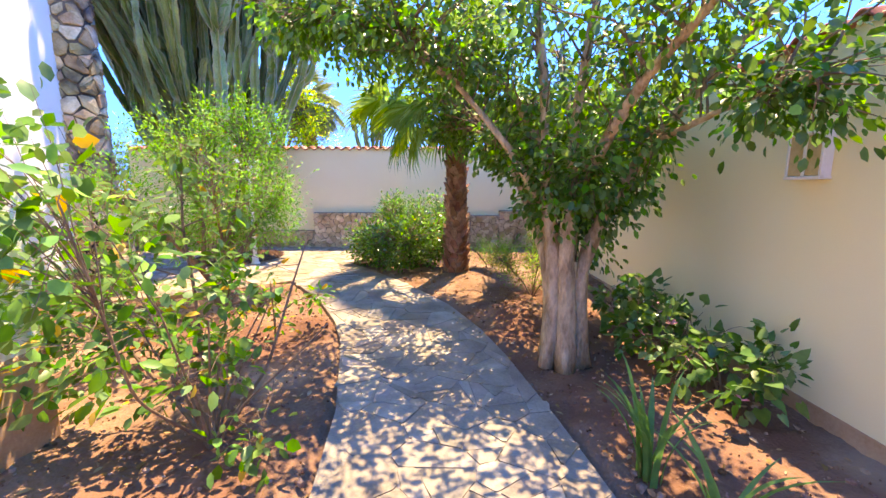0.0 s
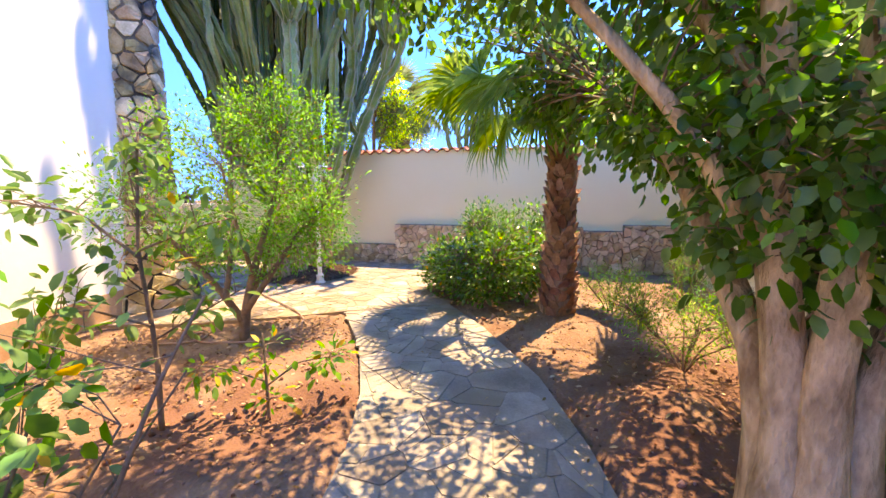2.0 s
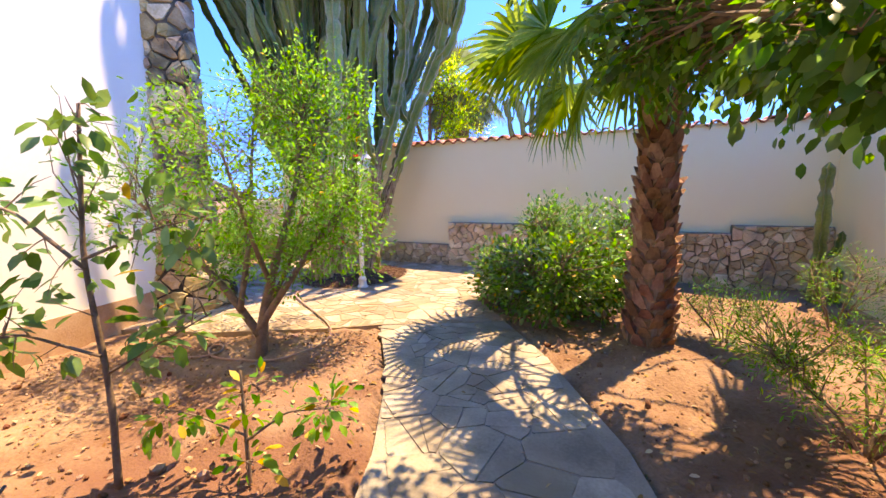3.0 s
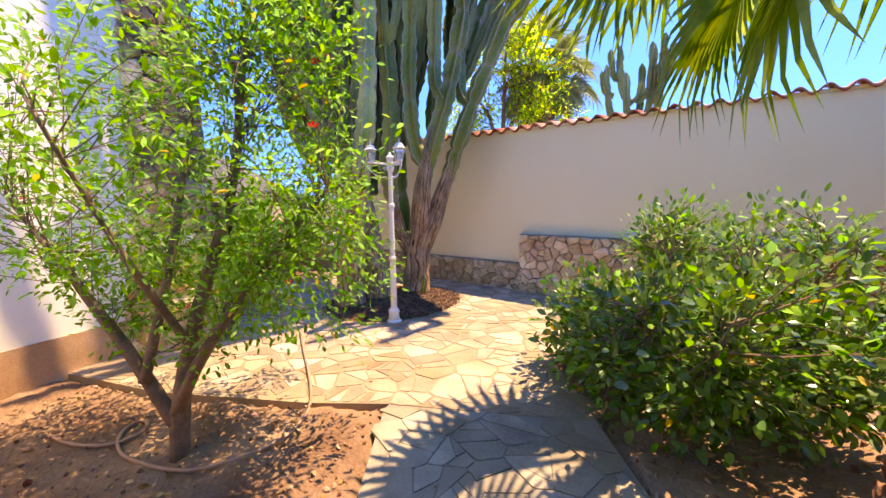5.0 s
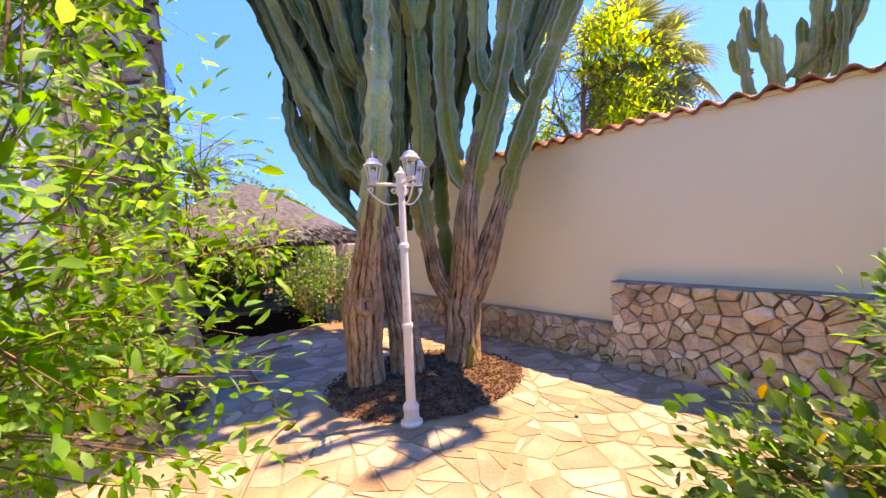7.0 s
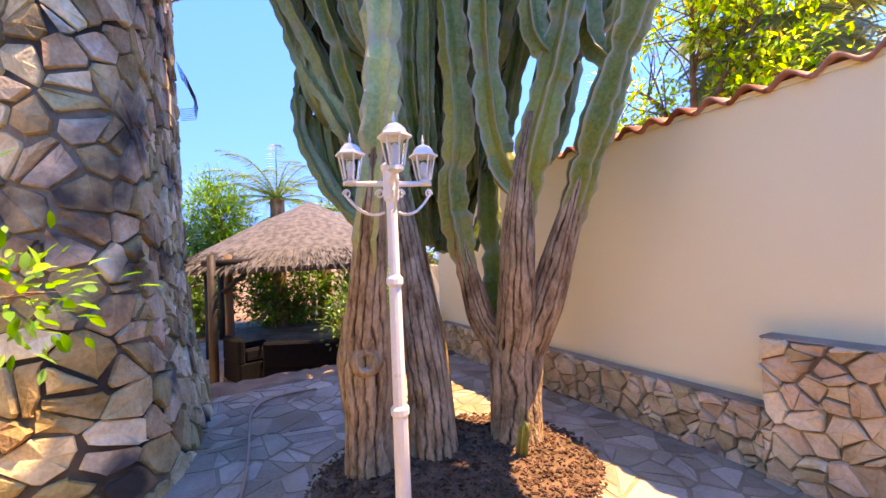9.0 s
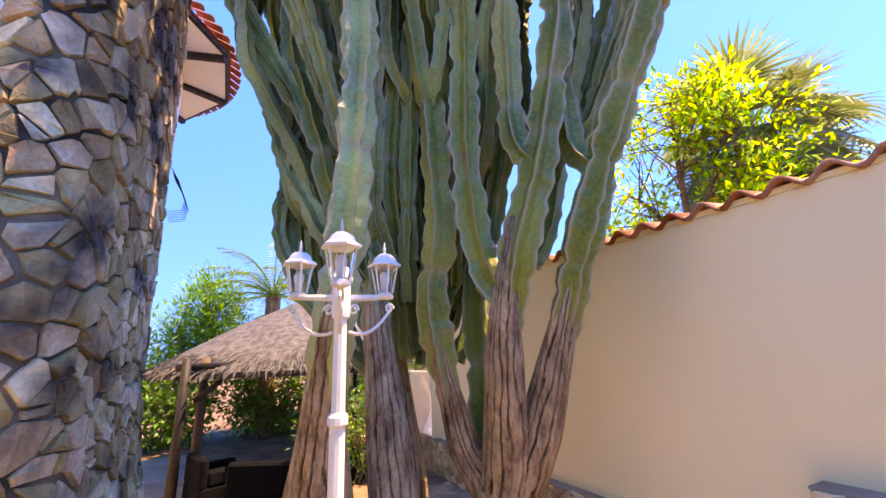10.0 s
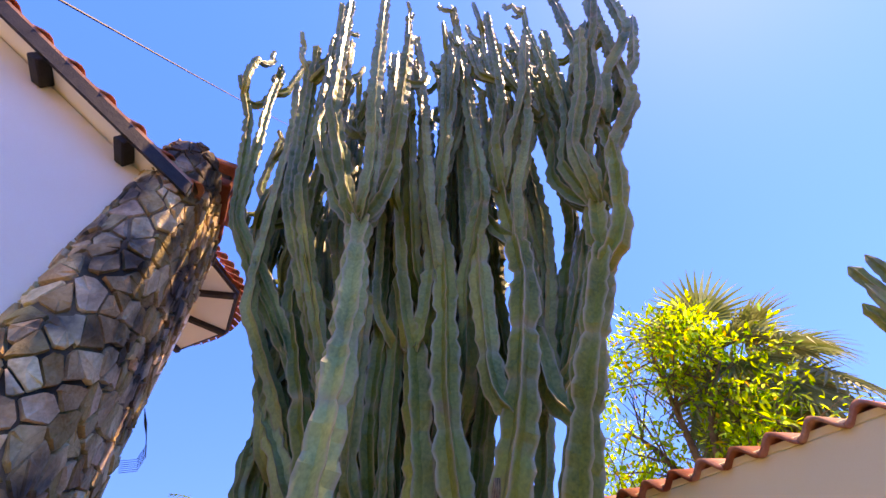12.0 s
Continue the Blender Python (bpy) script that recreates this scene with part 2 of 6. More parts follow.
def frames_along(pts):
    pts = np.asarray(pts, float)
    tan = np.gradient(pts, axis=0)
    tan /= np.linalg.norm(tan, axis=1)[:, None] + 1e-9
    up = np.array([0.31, 0.95, 0.05]) if abs(tan[0][1]) < 0.9 else np.array([1.0, 0, 0])
    out = []
    a = np.cross(tan[0], up)
    a /= np.linalg.norm(a)
    for t in tan:
        a = a - t * np.dot(a, t)
        a /= np.linalg.norm(a) + 1e-9
        out.append((a, np.cross(t, a)))
    return pts, out


def tube(pts, radii, sides=8, profile=None, cap=True):
    """A tube along pts. profile(i, k) scales the radius at ring i, side k."""
    pts, fr = frames_along(pts)
    v = []
    for i, (p, (a, b)) in enumerate(zip(pts, fr)):
        for k in range(sides):
            w = 2 * math.pi * k / sides
            r = radii[i] * (profile(i, k) if profile else 1)
            v.append(p + r * (math.cos(w) * a + math.sin(w) * b))
    n = len(pts)
    f = [(i * sides + k, i * sides + (k + 1) % sides, (i + 1) * sides + (k + 1) % sides, (i + 1) * sides + k) for i in range(n - 1) for k in range(sides)]
    if cap:
        f += [tuple(range(sides - 1, -1, -1)), tuple((n - 1) * sides + k for k in range(sides))]
    return v, f


def bend(a, b, n=6, sag=0.0, wob=0.0, r=None):
    """A gently wavering line from a to b that rises or sags in the middle."""
    r = r or rng
    a, b = np.asarray(a, float), np.asarray(b, float)
    s = np.linspace(0, 1, n)[:, None]
    p = a + (b - a) * s
    p[:, 2] += (np.sin(s * math.pi) * sag)[:, 0]
    if wob:
        p[1:-1] += r.normal(0, wob, (n - 2, 3))
    return p


def lathe(profile, sides=16, c=(0, 0, 0), phase=0.0):
    v = [(c[0] + r * math.cos(2 * math.pi * k / sides + phase), c[1] + r * math.sin(2 * math.pi * k / sides + phase), c[2] + z) for r, z in profile for k in range(sides)]
    n = len(profile)
    f = [(i * sides + k, i * sides + (k + 1) % sides, (i + 1) * sides + (k + 1) % sides, (i + 1) * sides + k) for i in range(n - 1) for k in range(sides)]
    f += [tuple(range(sides - 1, -1, -1)), tuple((n - 1) * sides + k for k in range(sides))]
    return v, f


LEAF = {
    "oval": (np.array([(0, 0, 0), (0.3, 0.42, 0.06), (0.3, -0.42, 0.06), (0.7, 0.40, 0.02), (0.7, -0.40, 0.02), (1, 0, -0.10), (0.35, 0, 0), (0.7, 0, -0.03)]),
             [(0, 6, 1), (0, 2, 6), (6, 7, 3, 1), (6, 2, 4, 7), (7, 5, 3), (7, 4, 5)]),
    "slim": (np.array([(0, 0, 0), (0.45, 0.30, 0.05), (0.45, -0.30, 0.05), (1, 0, -0.05), (0.45, 0, 0)]), [(0, 4, 1), (0, 2, 4), (4, 3, 1), (4, 2, 3)]),
    "heart": (np.array([(0.06, 0, 0), (-0.06, 0.28, 0.05), (0.2, 0.5, 0.06), (0.6, 0.34, 0.0), (1, 0, -0.12), (0.6, -0.34, 0.0), (0.2, -0.5, 0.06), (-0.06, -0.28, 0.05), (0.5, 0, -0.03)]),
              [(0, 8, 2, 1), (8, 3, 2), (8, 4, 3), (0, 7, 6, 8), (8, 6, 5), (8, 5, 4)]),
}


def leaves(pos, way, length, width, shape, name, material, droop=0.25):
    """One mesh of many leaves, set at pos and pointing along way."""
    tv, tf = LEAF[shape]
    pos, way = np.asarray(pos, float), np.asarray(way, float)
    n = len(pos)
    way = way + rng.normal(0, 0.22, (n, 3))
    way[:, 2] -= droop
    way /= np.linalg.norm(way, axis=1)[:, None]
    nor = np.array([0, 0, 1.0]) + rng.normal(0, 0.55, (n, 3))
    side = np.cross(nor, way)
    side /= np.linalg.norm(side, axis=1)[:, None] + 1e-9
    nor = np.cross(way, side)
    ln = length * rng.uniform(0.6, 1.2, n)
    wd = width * rng.uniform(0.75, 1.2, n) * ln / length
    v = pos[:, None, :] + tv[None, :, 0, None] * (way * ln[:, None])[:, None, :] + tv[None, :, 1, None] * (side * wd[:, None])[:, None, :] + tv[None, :, 2, None] * (nor * ln[:, None])[:, None, :]
    k = len(tv)
    me = bpy.data.meshes.new(name)
    loops = np.concatenate([np.concatenate([np.array(f) for f in tf])[None, :] + (np.arange(n) * k)[:, None]]).ravel()
    sizes = np.tile([len(f) for f in tf], n)
    me.vertices.add(n * k)
    me.vertices.foreach_set("co", v.ravel())
    me.loops.add(len(loops))
    me.loops.foreach_set("vertex_index", loops.astype(np.int32))
    me.polygons.add(len(sizes))
    me.polygons.foreach_set("loop_start", np.concatenate([[0], np.cumsum(sizes)[:-1]]).astype(np.int32))
    me.polygons.foreach_set("use_smooth", [True] * len(sizes))
    for m in material if isinstance(material, (list, tuple)) else (material,):
        me.materials.append(m)
    me.update(calc_edges=True)
    return me


def in_blob(n, c, r, hollow=0.45):
    d = rng.normal(0, 1, (n, 3))
    d /= np.linalg.norm(d, axis=1)[:, None]
    return np.asarray(c) + d * (rng.uniform(hollow ** 3, 1, n) ** (1 / 3))[:, None] * np.asarray(r)


def crown(plant, wood, blobs, leaf, material, wood_material, per=14, spread=0.14, twig=0.006, keep=None, wood_name="branch", label="", droop=0.25, sprig=0.22, extra=()):
    """Twigs from the nearest wood out to clumps inside the blobs, with leaves along their outer ends."""
    wood = np.asarray(wood, float)
    pos, way, tw = [], [], Soup()
    for n, c, r in blobs:
        for p in in_blob(n, c, r):
            if keep and not keep(p):
                continue
            d = np.linalg.norm(wood - p, axis=1)
            near = np.argsort(d)[: max(1, min(9, len(wood) // 6))]
            q = wood[rng.choice(near)]
            ln = np.linalg.norm(p - q)
            out = (p - q) / (ln + 1e-6)
            path = bend(q, p, 4, 0.06 * ln, 0.03 * ln)
            tw.add(*tube(path, np.linspace(twig * (1 + ln), twig * 0.35, 4), 4, cap=False))
            m = per + rng.integers(-3, 4)
            s = rng.uniform(0, 1, m)
            tip = out * sprig * np.minimum(1, 0.4 + ln)
            base = p - tip * (1 - s[:, None]) * 1.2
            scat = rng.normal(0, spread * 0.5, (m, 3))
            pos.append(base + scat)
            way.append(scat / (np.linalg.norm(scat, axis=1)[:, None] + 1e-6) + out * 0.5)
    pos, way = np.concatenate(pos), np.concatenate(way)
    if keep:
        ok = np.array([keep(p) for p in pos])
        pos, way = pos[ok], way[ok]
    tagged(part(wood_name, tw.data(wood_name, wood_material), plant), kind="stuff")
    pick = rng.uniform(0, 1, len(pos))
    slot = np.zeros(len(pos), int)
    lo, mats = 0.0, [material]
    for nm, share, m2, lb in extra:
        sel = (pick >= lo) & (pick < lo + share)
        lo += share
        if nm in ("flower", "bract"):
            slot[sel] = -1
            bloom = make(nm, *petals(0.028 if m2 is M_RED else 0.05), m2, True)
            for p in pos[sel][:60]:
                part(nm, bloom, plant, lb, pose(*p, *rng.uniform(-40, 40, 2), rng.uniform(0, 360)))
        else:
            mats.append(m2)
            slot[sel] = len(mats) - 1
    ok = slot >= 0
    me = leaves(pos[ok], way[ok], *leaf, "crown", mats, droop)
    k = len(LEAF[leaf[2]][1])
    me.polygons.foreach_set("material_index", np.repeat(slot[ok], k).astype(np.int32))
    tagged(part("crown", me, plant, label), kind="stuff")


def petals(r):
    """A small open bloom of five cupped petals."""
    v, f = [(0, 0, 0)], []
    for k in range(5):
        a = 2 * math.pi * k / 5
        i = len(v)
        v += [(0.55 * r * math.cos(a - 0.5), 0.55 * r * math.sin(a - 0.5), 0.25 * r), (r * math.cos(a - 0.25), r * math.sin(a - 0.25), 0.45 * r), (r * math.cos(a + 0.25), r * math.sin(a + 0.25), 0.45 * r), (0.55 * r * math.cos(a + 0.5), 0.55 * r * math.sin(a + 0.5), 0.25 * r)]
        f.append((0, i, i + 1, i + 2, i + 3))
    return v, f


# ---- stones cut from a jittered field ----
def cells(w, h, size, seed, aspect=1.0):
    """Irregular polygons that fill a w by h field (Voronoi cells of uneven scattered points)."""
    r = np.random.default_rng(seed)
    pts, area = [], (w + 2 * size) * (h + 2 * size) / (size * size * aspect)
    tries = 0
    while len(pts) < area * 0.95 and tries < area * 40:
        tries += 1
        p = np.array([r.uniform(-size, w + size), r.uniform(-size, h + size)])
        lim = size * r.uniform(0.32, 1.15)
        if not pts or (((np.array(pts) - p) / (aspect, 1)) ** 2).sum(1).min() > lim * lim:
            pts.append(p)
    pts = np.array(pts)
    out = []
    for p in pts:
        if not (-size < p[0] < w + size and -size < p[1] < h + size):
            continue
        poly = [np.array(q, float) for q in ((0, 0), (w, 0), (w, h), (0, h))]
        near = pts[np.argsort(((pts - p) ** 2).sum(1))[1:20]]
        for q in near:
            mid, nrm = (p + q) / 2, q - p
            cut = []
            for a, b in zip(poly, poly[1:] + poly[:1]):
                da, db = np.dot(a - mid, nrm), np.dot(b - mid, nrm)
                if da <= 0:
                    cut.append(a)
                if da * db < 0:
                    cut.append(a + (b - a) * da / (da - db))
            poly = cut
            if len(poly) < 3:
                break
        if len(poly) >= 3 and min(np.ptp(np.array(poly), axis=0)) > 0.25 * size:
            out.append(np.array(poly))
    return out


def shards(polys, r, chances=(0.75, 0.35), jitter=0.0):
    """Breaks most of the slabs across by a random line or two, as split stone is laid."""
    out = []
    for poly in polys:
        todo = [poly + r.normal(0, jitter, poly.shape)]
        for chance in chances:
            if r.uniform() > chance:
                continue
            big = max(range(len(todo)), key=lambda i: np.ptp(todo[i], axis=0).sum())
            p = todo.pop(big)
            mid, a = p.mean(0) + r.normal(0, 0.03, 2), r.uniform(0, math.pi)
            nrm = np.array([math.cos(a), math.sin(a)])
            for sg in (1, -1):
                cut = []
                for u, w in zip(p, np.roll(p, -1, axis=0)):
                    du, dw = sg * np.dot(u - mid, nrm), sg * np.dot(w - mid, nrm)
                    if du <= 0:
                        cut.append(u)
                    if du * dw < 0:
                        cut.append(u + (w - u) * du / (du - dw))
                if len(cut) >= 3:
                    todo.append(np.array(cut))
        out += todo
    return out


def tidy(poly, gap, r, round_=0.22):
    """Shrinks a polygon by the joint, drops tiny edges and knocks off its corners."""
    c = poly.mean(0)
    keep = [poly[i] for i in range(len(poly)) if np.linalg.norm(poly[i] - poly[i - 1]) > gap * 1.2]
    if len(keep) < 3:
        return None
    poly = np.array(keep)
    d = poly - c
    ln = np.linalg.norm(d, axis=1)
    if ln.max() < gap * 2:
        return None
    poly = c + d * (np.maximum(ln - gap * 0.75, ln * 0.4) / ln)[:, None]
    out = []
    for i in range(len(poly)):
        a, b, e = poly[i - 1], poly[i], poly[(i + 1) % len(poly)]
        k = round_ * r.uniform(0.5, 1.2)
        out += [b + (a - b) * k, b + (e - b) * k]
    return np.array(out) + r.normal(0, 0.0035, (len(out), 2))


def stone(poly, depth, proud, bev, place, r, dome=0.25, rough=0.0):
    """Verts and faces of one stone: sides, a worn bevel and a slightly uneven face. place(u, v, w) sets it in the world."""
    c = poly.mean(0)
    inner = c + (poly - c) * (1 - bev)
    tilt = r.normal(0, 0.012, 2)
    lift = [proud + float(np.dot(p - c, tilt)) + rough * r.normal() for p in inner]
    n = len(poly)
    v = [place(*p, -depth) for p in poly] + [place(*p, l - proud * 0.55) for p, l in zip(poly, lift)] + [place(*p, l) for p, l in zip(inner, lift)] + [place(*c, proud * (1 + dome) + rough * r.normal())]
    f = [(i, (i + 1) % n, n + (i + 1) % n, n + i) for i in range(n)] + [(n + i, n + (i + 1) % n, 2 * n + (i + 1) % n, 2 * n + i) for i in range(n)]
    f += [(2 * n + i, 2 * n + (i + 1) % n, 3 * n) for i in range(n)]
    return v, f


def lay(parent, polys, gap, depth, proud, bev, place, material, seed, name="stone", dome=0.25, round_=0.10, rough=0.0):
    r = np.random.default_rng(seed)
    for poly in polys:
        p = tidy(poly, gap, r, round_)
        if p is None:
            continue
        v, f = stone(p, depth, proud * r.uniform(0.6, 1.3), bev, place, r, dome, rough)
        c = np.mean(v, 0)
        me = make(name, np.array(v) - c, f, material)
        ob = new(name, me)
        ob.parent = parent
        ob.location = tuple(c)


# ---- ground and paving plan ----
def g0(y):
    """The lie of the land: a slight rise from the path's start to the terrace."""
    return -0.05 + 0.11 * min(1.0, max(0.0, (y - 3.4) / 3.6))


PY = np.array([-3.0, 1.0, 1.8, 2.6, 3.8, 4.4, 5.2, 6.15, 7.2])
PL = np.array([-0.62, -0.64, -0.68, -0.76, -1.03, -1.25, -1.68, -2.38, -2.38])
RY = np.array([-3.0, 1.0, 1.8, 2.5, 3.5, 4.15, 5.0, 6.08, 7.5, 8.6, 9.66])
RX = np.array([1.0, 0.95, 0.88, 0.78, 0.60, 0.42, 0.08, -0.60, -1.75, -1.5, -1.2])


def on_path(x, y):
    return -3.0 < y < 7.15 and np.interp(y, PY, PL) < x < np.interp(y, RY, RX) and not on_patio(x, y)


def on_patio(x, y):
    edge = np.interp(x, [-9.0, -5.2, -3.95, -2.85, -2.38, -1.2, 0.5], [4.9, 4.9, 5.3, 5.87, 6.18, 6.75, 7.6])
    return edge < y < 9.66 and -6.9 < x < np.interp(y, RY, RX)


def on_mulch(x, y, k=1.0):
    return ((x + 4.22) / (0.78 * k)) ** 2 + ((y - 8.12) / (0.92 * k)) ** 2 < 1


def paved(x, y):
    return on_path(x, y) or on_patio(x, y)


def ground_z(x, y):
    base = g0(y)
    if -8 < x < 4 and -3.5 < y < 10.5:
        n1 = noise.noise((x * 1.1, y * 1.1, 3.0)) * 0.05 + noise.noise((x * 4.0, y * 4.0, 1.0)) * 0.028 + noise.noise((x * 10.0, y * 10.0, 2.0)) * 0.024 + noise.noise((x * 23.0, y * 23.0, 5.0)) * 0.012
        heap = 0.0
        for cx, cy, rad, h in ((-2.3, 3.75, 0.42, -0.05), (-1.75, 4.0, 0.45, -0.06), (1.0, 4.75, 0.5, 0.16), (1.35, 5.5, 0.35, -0.05), (-1.55, 4.35, 0.25, 0.07), (-2.2, 4.2, 0.4, 0.06), (0.35, 6.4, 0.7, 0.08)):
            q = ((x - cx) ** 2 + (y - cy) ** 2) / rad ** 2
            heap += h * math.exp(-q * 1.4)
        if paved(x, y):
            return base - 0.09
        if paved(x + 0.06, y) or paved(x - 0.06, y) or paved(x, y + 0.06):
            return base - 0.05
        return base - 0.02 + n1 + heap
    if x <= -7.4:
        return base - 0.55
    return base - 0.05


def axis(lo, hi, step, far):
    out = list(np.arange(lo, hi + 1e-6, step))
    for d in (0.5, 1.5, 4, 10, 30, 90, 250):
        if d <= far:
            out = [lo - d] + out + [hi + d]
    return sorted(out)


def fresh(x, y):
    """Where the soil was lately dug: round the saplings and along the right-hand bed."""
    k = 0.0
    for cx, cy, rad in ((-2.3, 3.8, 0.75), (-1.75, 4.1, 0.7), (1.05, 4.75, 0.75), (1.4, 5.4, 0.6), (1.6, 2.6, 1.2), (1.7, 3.9, 1.0), (-1.3, 2.0, 0.7)):
        k += math.exp(-((x - cx) ** 2 + (y - cy) ** 2) / rad ** 2)
    return min(0.9, max(0.0, k * (0.75 + 0.9 * noise.noise((x * 3.1, y * 3.1, 7.0)))))


def build_ground():
    xs, ys = axis(-7.5, 3.0, 0.042, 250), axis(-0.5, 9.9, 0.042, 250)
    v = [(x, y, ground_z(x, y)) for y in ys for x in xs]
    n = len(xs)
    f = [(j * n + i, j * n + i + 1, (j + 1) * n + i + 1, (j + 1) * n + i) for j in range(len(ys) - 1) for i in range(n - 1)]
    thing("ground", "red-brown dug garden soil with dry clods and dust", "soil", kind="structure", data=make("ground", v, f, M_SOIL, True, [fresh(x, y) for x, y, z in v]))


build_ground()


def paving_bed(name, rows, label, category):
    """A thin mortar bed between two edges, row by row, with sides down into the soil."""
    v, f, m = [], [], 24
    for y, x0, x1, dy0 in rows:
        v += [(x0, y + dy0, g0(y) - 0.14)] + [(x0 + (x1 - x0) * i / m, y + dy0 * (1 - i / m), g0(y)) for i in range(m + 1)] + [(x1, y, g0(y) - 0.14)]
    w = m + 3
    f = [(j * w + i, j * w + i + 1, (j + 1) * w + i + 1, (j + 1) * w + i) for j in range(len(rows) - 1) for i in range(w - 1)]
    f += [tuple(range(w - 1, -1, -1)), tuple((len(rows) - 1) * w + i for i in range(w))]
    return thing(name, label, category, kind="structure", data=make(name, np.array(v) - (0, 0, 0.006), f, M_MORTAR))


def patio_edge(x):
    return float(np.interp(x, [-9.0, -5.2, -3.95, -2.85, -2.38, -1.2, 0.5], [4.9, 4.9, 5.3, 5.87, 6.18, 6.75, 7.6]))


path_rows = [(y, float(np.interp(y, PY, PL)), float(np.interp(y, RY, RX)), 0.0) for y in np.linspace(-3, 7.15, 100)]
path_floor = paving_bed("pavement_path", path_rows, "garden path of worn grey crazy-paving flagstones", "path")
v, f, m = [], [], 60
cols = [(x, patio_edge(x)) for x in np.linspace(-6.9, -0.6, m + 1)]
for x, e in cols:
    for k in range(41):
        y = e + (9.68 - e) * k / 40
        v.append((min(x, float(np.interp(y, RY, RX))), y, g0(y) - 0.002))
    v.append((x, e, g0(e) - 0.14))
f = [(i * 42 + k, (i + 1) * 42 + k, (i + 1) * 42 + k + 1, i * 42 + k + 1) for i in range(m) for k in range(40)] + [(i * 42 + 41, (i + 1) * 42 + 41, (i + 1) * 42, i * 42) for i in range(m)]
patio_floor = thing("pavement_patio", "sunlit terrace of honey-coloured irregular flagstones in mortar", "terrace", kind="structure", data=make("pavement_patio", v, f, M_GOLD))

# ---- garden walls ----
WALL_Y, WALL_X, WALL_TOP = 9.8, 2.5, 2.40


def prism(x0, y0, x1, y1, z0, z1, bevel=0.01):
    return box(((x0 + x1) / 2, (y0 + y1) / 2, (z0 + z1) / 2), (x1 - x0, y1 - y0, z1 - z0), bevel)


wall_far = thing("wall_north", "tall cream rendered garden wall with a tiled coping", "wall", kind="structure", data=make("wall_north", *prism(-7.6, WALL_Y, 2.8, WALL_Y + 0.2, -0.6, WALL_TOP), M_WALL))
wall_right = thing("wall_east", "tall cream rendered garden wall with a tiled coping", "wall", kind="structure", data=make("wall_east", *prism(WALL_X, -6, WALL_X + 0.2, WALL_Y - 0.002, -0.3, 2.46), M_WALL))
base_e = thing("baseboard_east", "peeling ochre band along the foot of the wall", "skirting", kind="structure", data=make("baseboard_east", *prism(WALL_X - 0.008, -6, WALL_X, 9.5, -0.2, 0.06, 0.003), M_SKIRT))


def barrel(r0, r1, length, thick, up=1):
    """A half-round roof tile along +y, wider at its far end, hollow below."""
    k = 7
    v, f = [], []
    for y, r in ((0, r0), (length, r1)):
        for rr in (r, r - thick):
            for i in range(k):
                a = math.pi * i / (k - 1)
                v.append((rr * math.cos(a), y, up * rr * math.sin(a) * 0.72))
    for i in range(k - 1):
        f += [(i, i + 1, 2 * k + i + 1, 2 * k + i), (k + i + 1, k + i, 3 * k + i, 3 * k + i + 1), (i + 1, i, k + i, k + i + 1), (2 * k + i, 2 * k + i + 1, 3 * k + i + 1, 3 * k + i)]
    f += [(0, 2 * k, 3 * k, k), (k - 1, 2 * k - 1, 4 * k - 1, 3 * k - 1)]
    return v, f


COVER = make("cover_tile", *barrel(0.085, 0.075, 0.40, 0.014), M_TILE, True)


def wave_tile(pitch, amp, length, thick):
    """One S-shaped clay coping tile, its wave across x and its fall along y."""
    k, v, f = 12, [], []
    for y in (0.0, length):
        for dz in (0.0, -thick):
            v += [(pitch * (i / k - 0.5), y, amp * math.cos(2 * math.pi * (i / k - 0.5)) + dz) for i in range(k + 1)]
    w = k + 1
    for i in range(k):
        f += [(i, i + 1, 2 * w + i + 1, 2 * w + i), (w + i + 1, w + i, 3 * w + i, 3 * w + i + 1), (i + 1, i, w + i, w + i + 1), (2 * w + i, 2 * w + i + 1, 3 * w + i + 1, 3 * w + i)]
    f += [(0, 2 * w, 3 * w, w), (k, w + k, 3 * w + k, 2 * w + k)]
    return v, f


WAVE = make("coping_tile", *wave_tile(0.214, 0.036, 0.36, 0.024), M_TILE, True)


def coping(parent, place, n, pitch):
    for i in range(n):
        j = rng.normal(0, 1, 4)
        ob = new("coping_tile", WAVE)
        ob.parent = parent
        ob.matrix_local = place(i * pitch, 0.055 + j[0] * 0.003) @ pose(0, j[1] * 0.006, 0, 7 + j[2] * 0.8, 0, j[3] * 0.6)


part("bedding", make("bedding", *prism(-7.6, WALL_Y, 2.8, WALL_Y + 0.23, WALL_TOP, WALL_TOP + 0.035, 0.004), M_WALL), wall_far, "cream mortar bedding under the tiles")
part("bedding", make("bedding", *prism(WALL_X, -6, WALL_X + 0.23, WALL_Y - 0.05, 2.46, 2.495, 0.004), M_WALL), wall_right, "cream mortar bedding under the tiles")
coping(wall_far, lambda s, dz: pose(-7.5 + s, WALL_Y - 0.05, WALL_TOP + dz - 0.01), 48, 0.215)
coping(wall_right, lambda s, dz: pose(WALL_X - 0.05, 9.6 - s, 2.46 + dz - 0.01, 0, 0, -90), 62, 0.215)

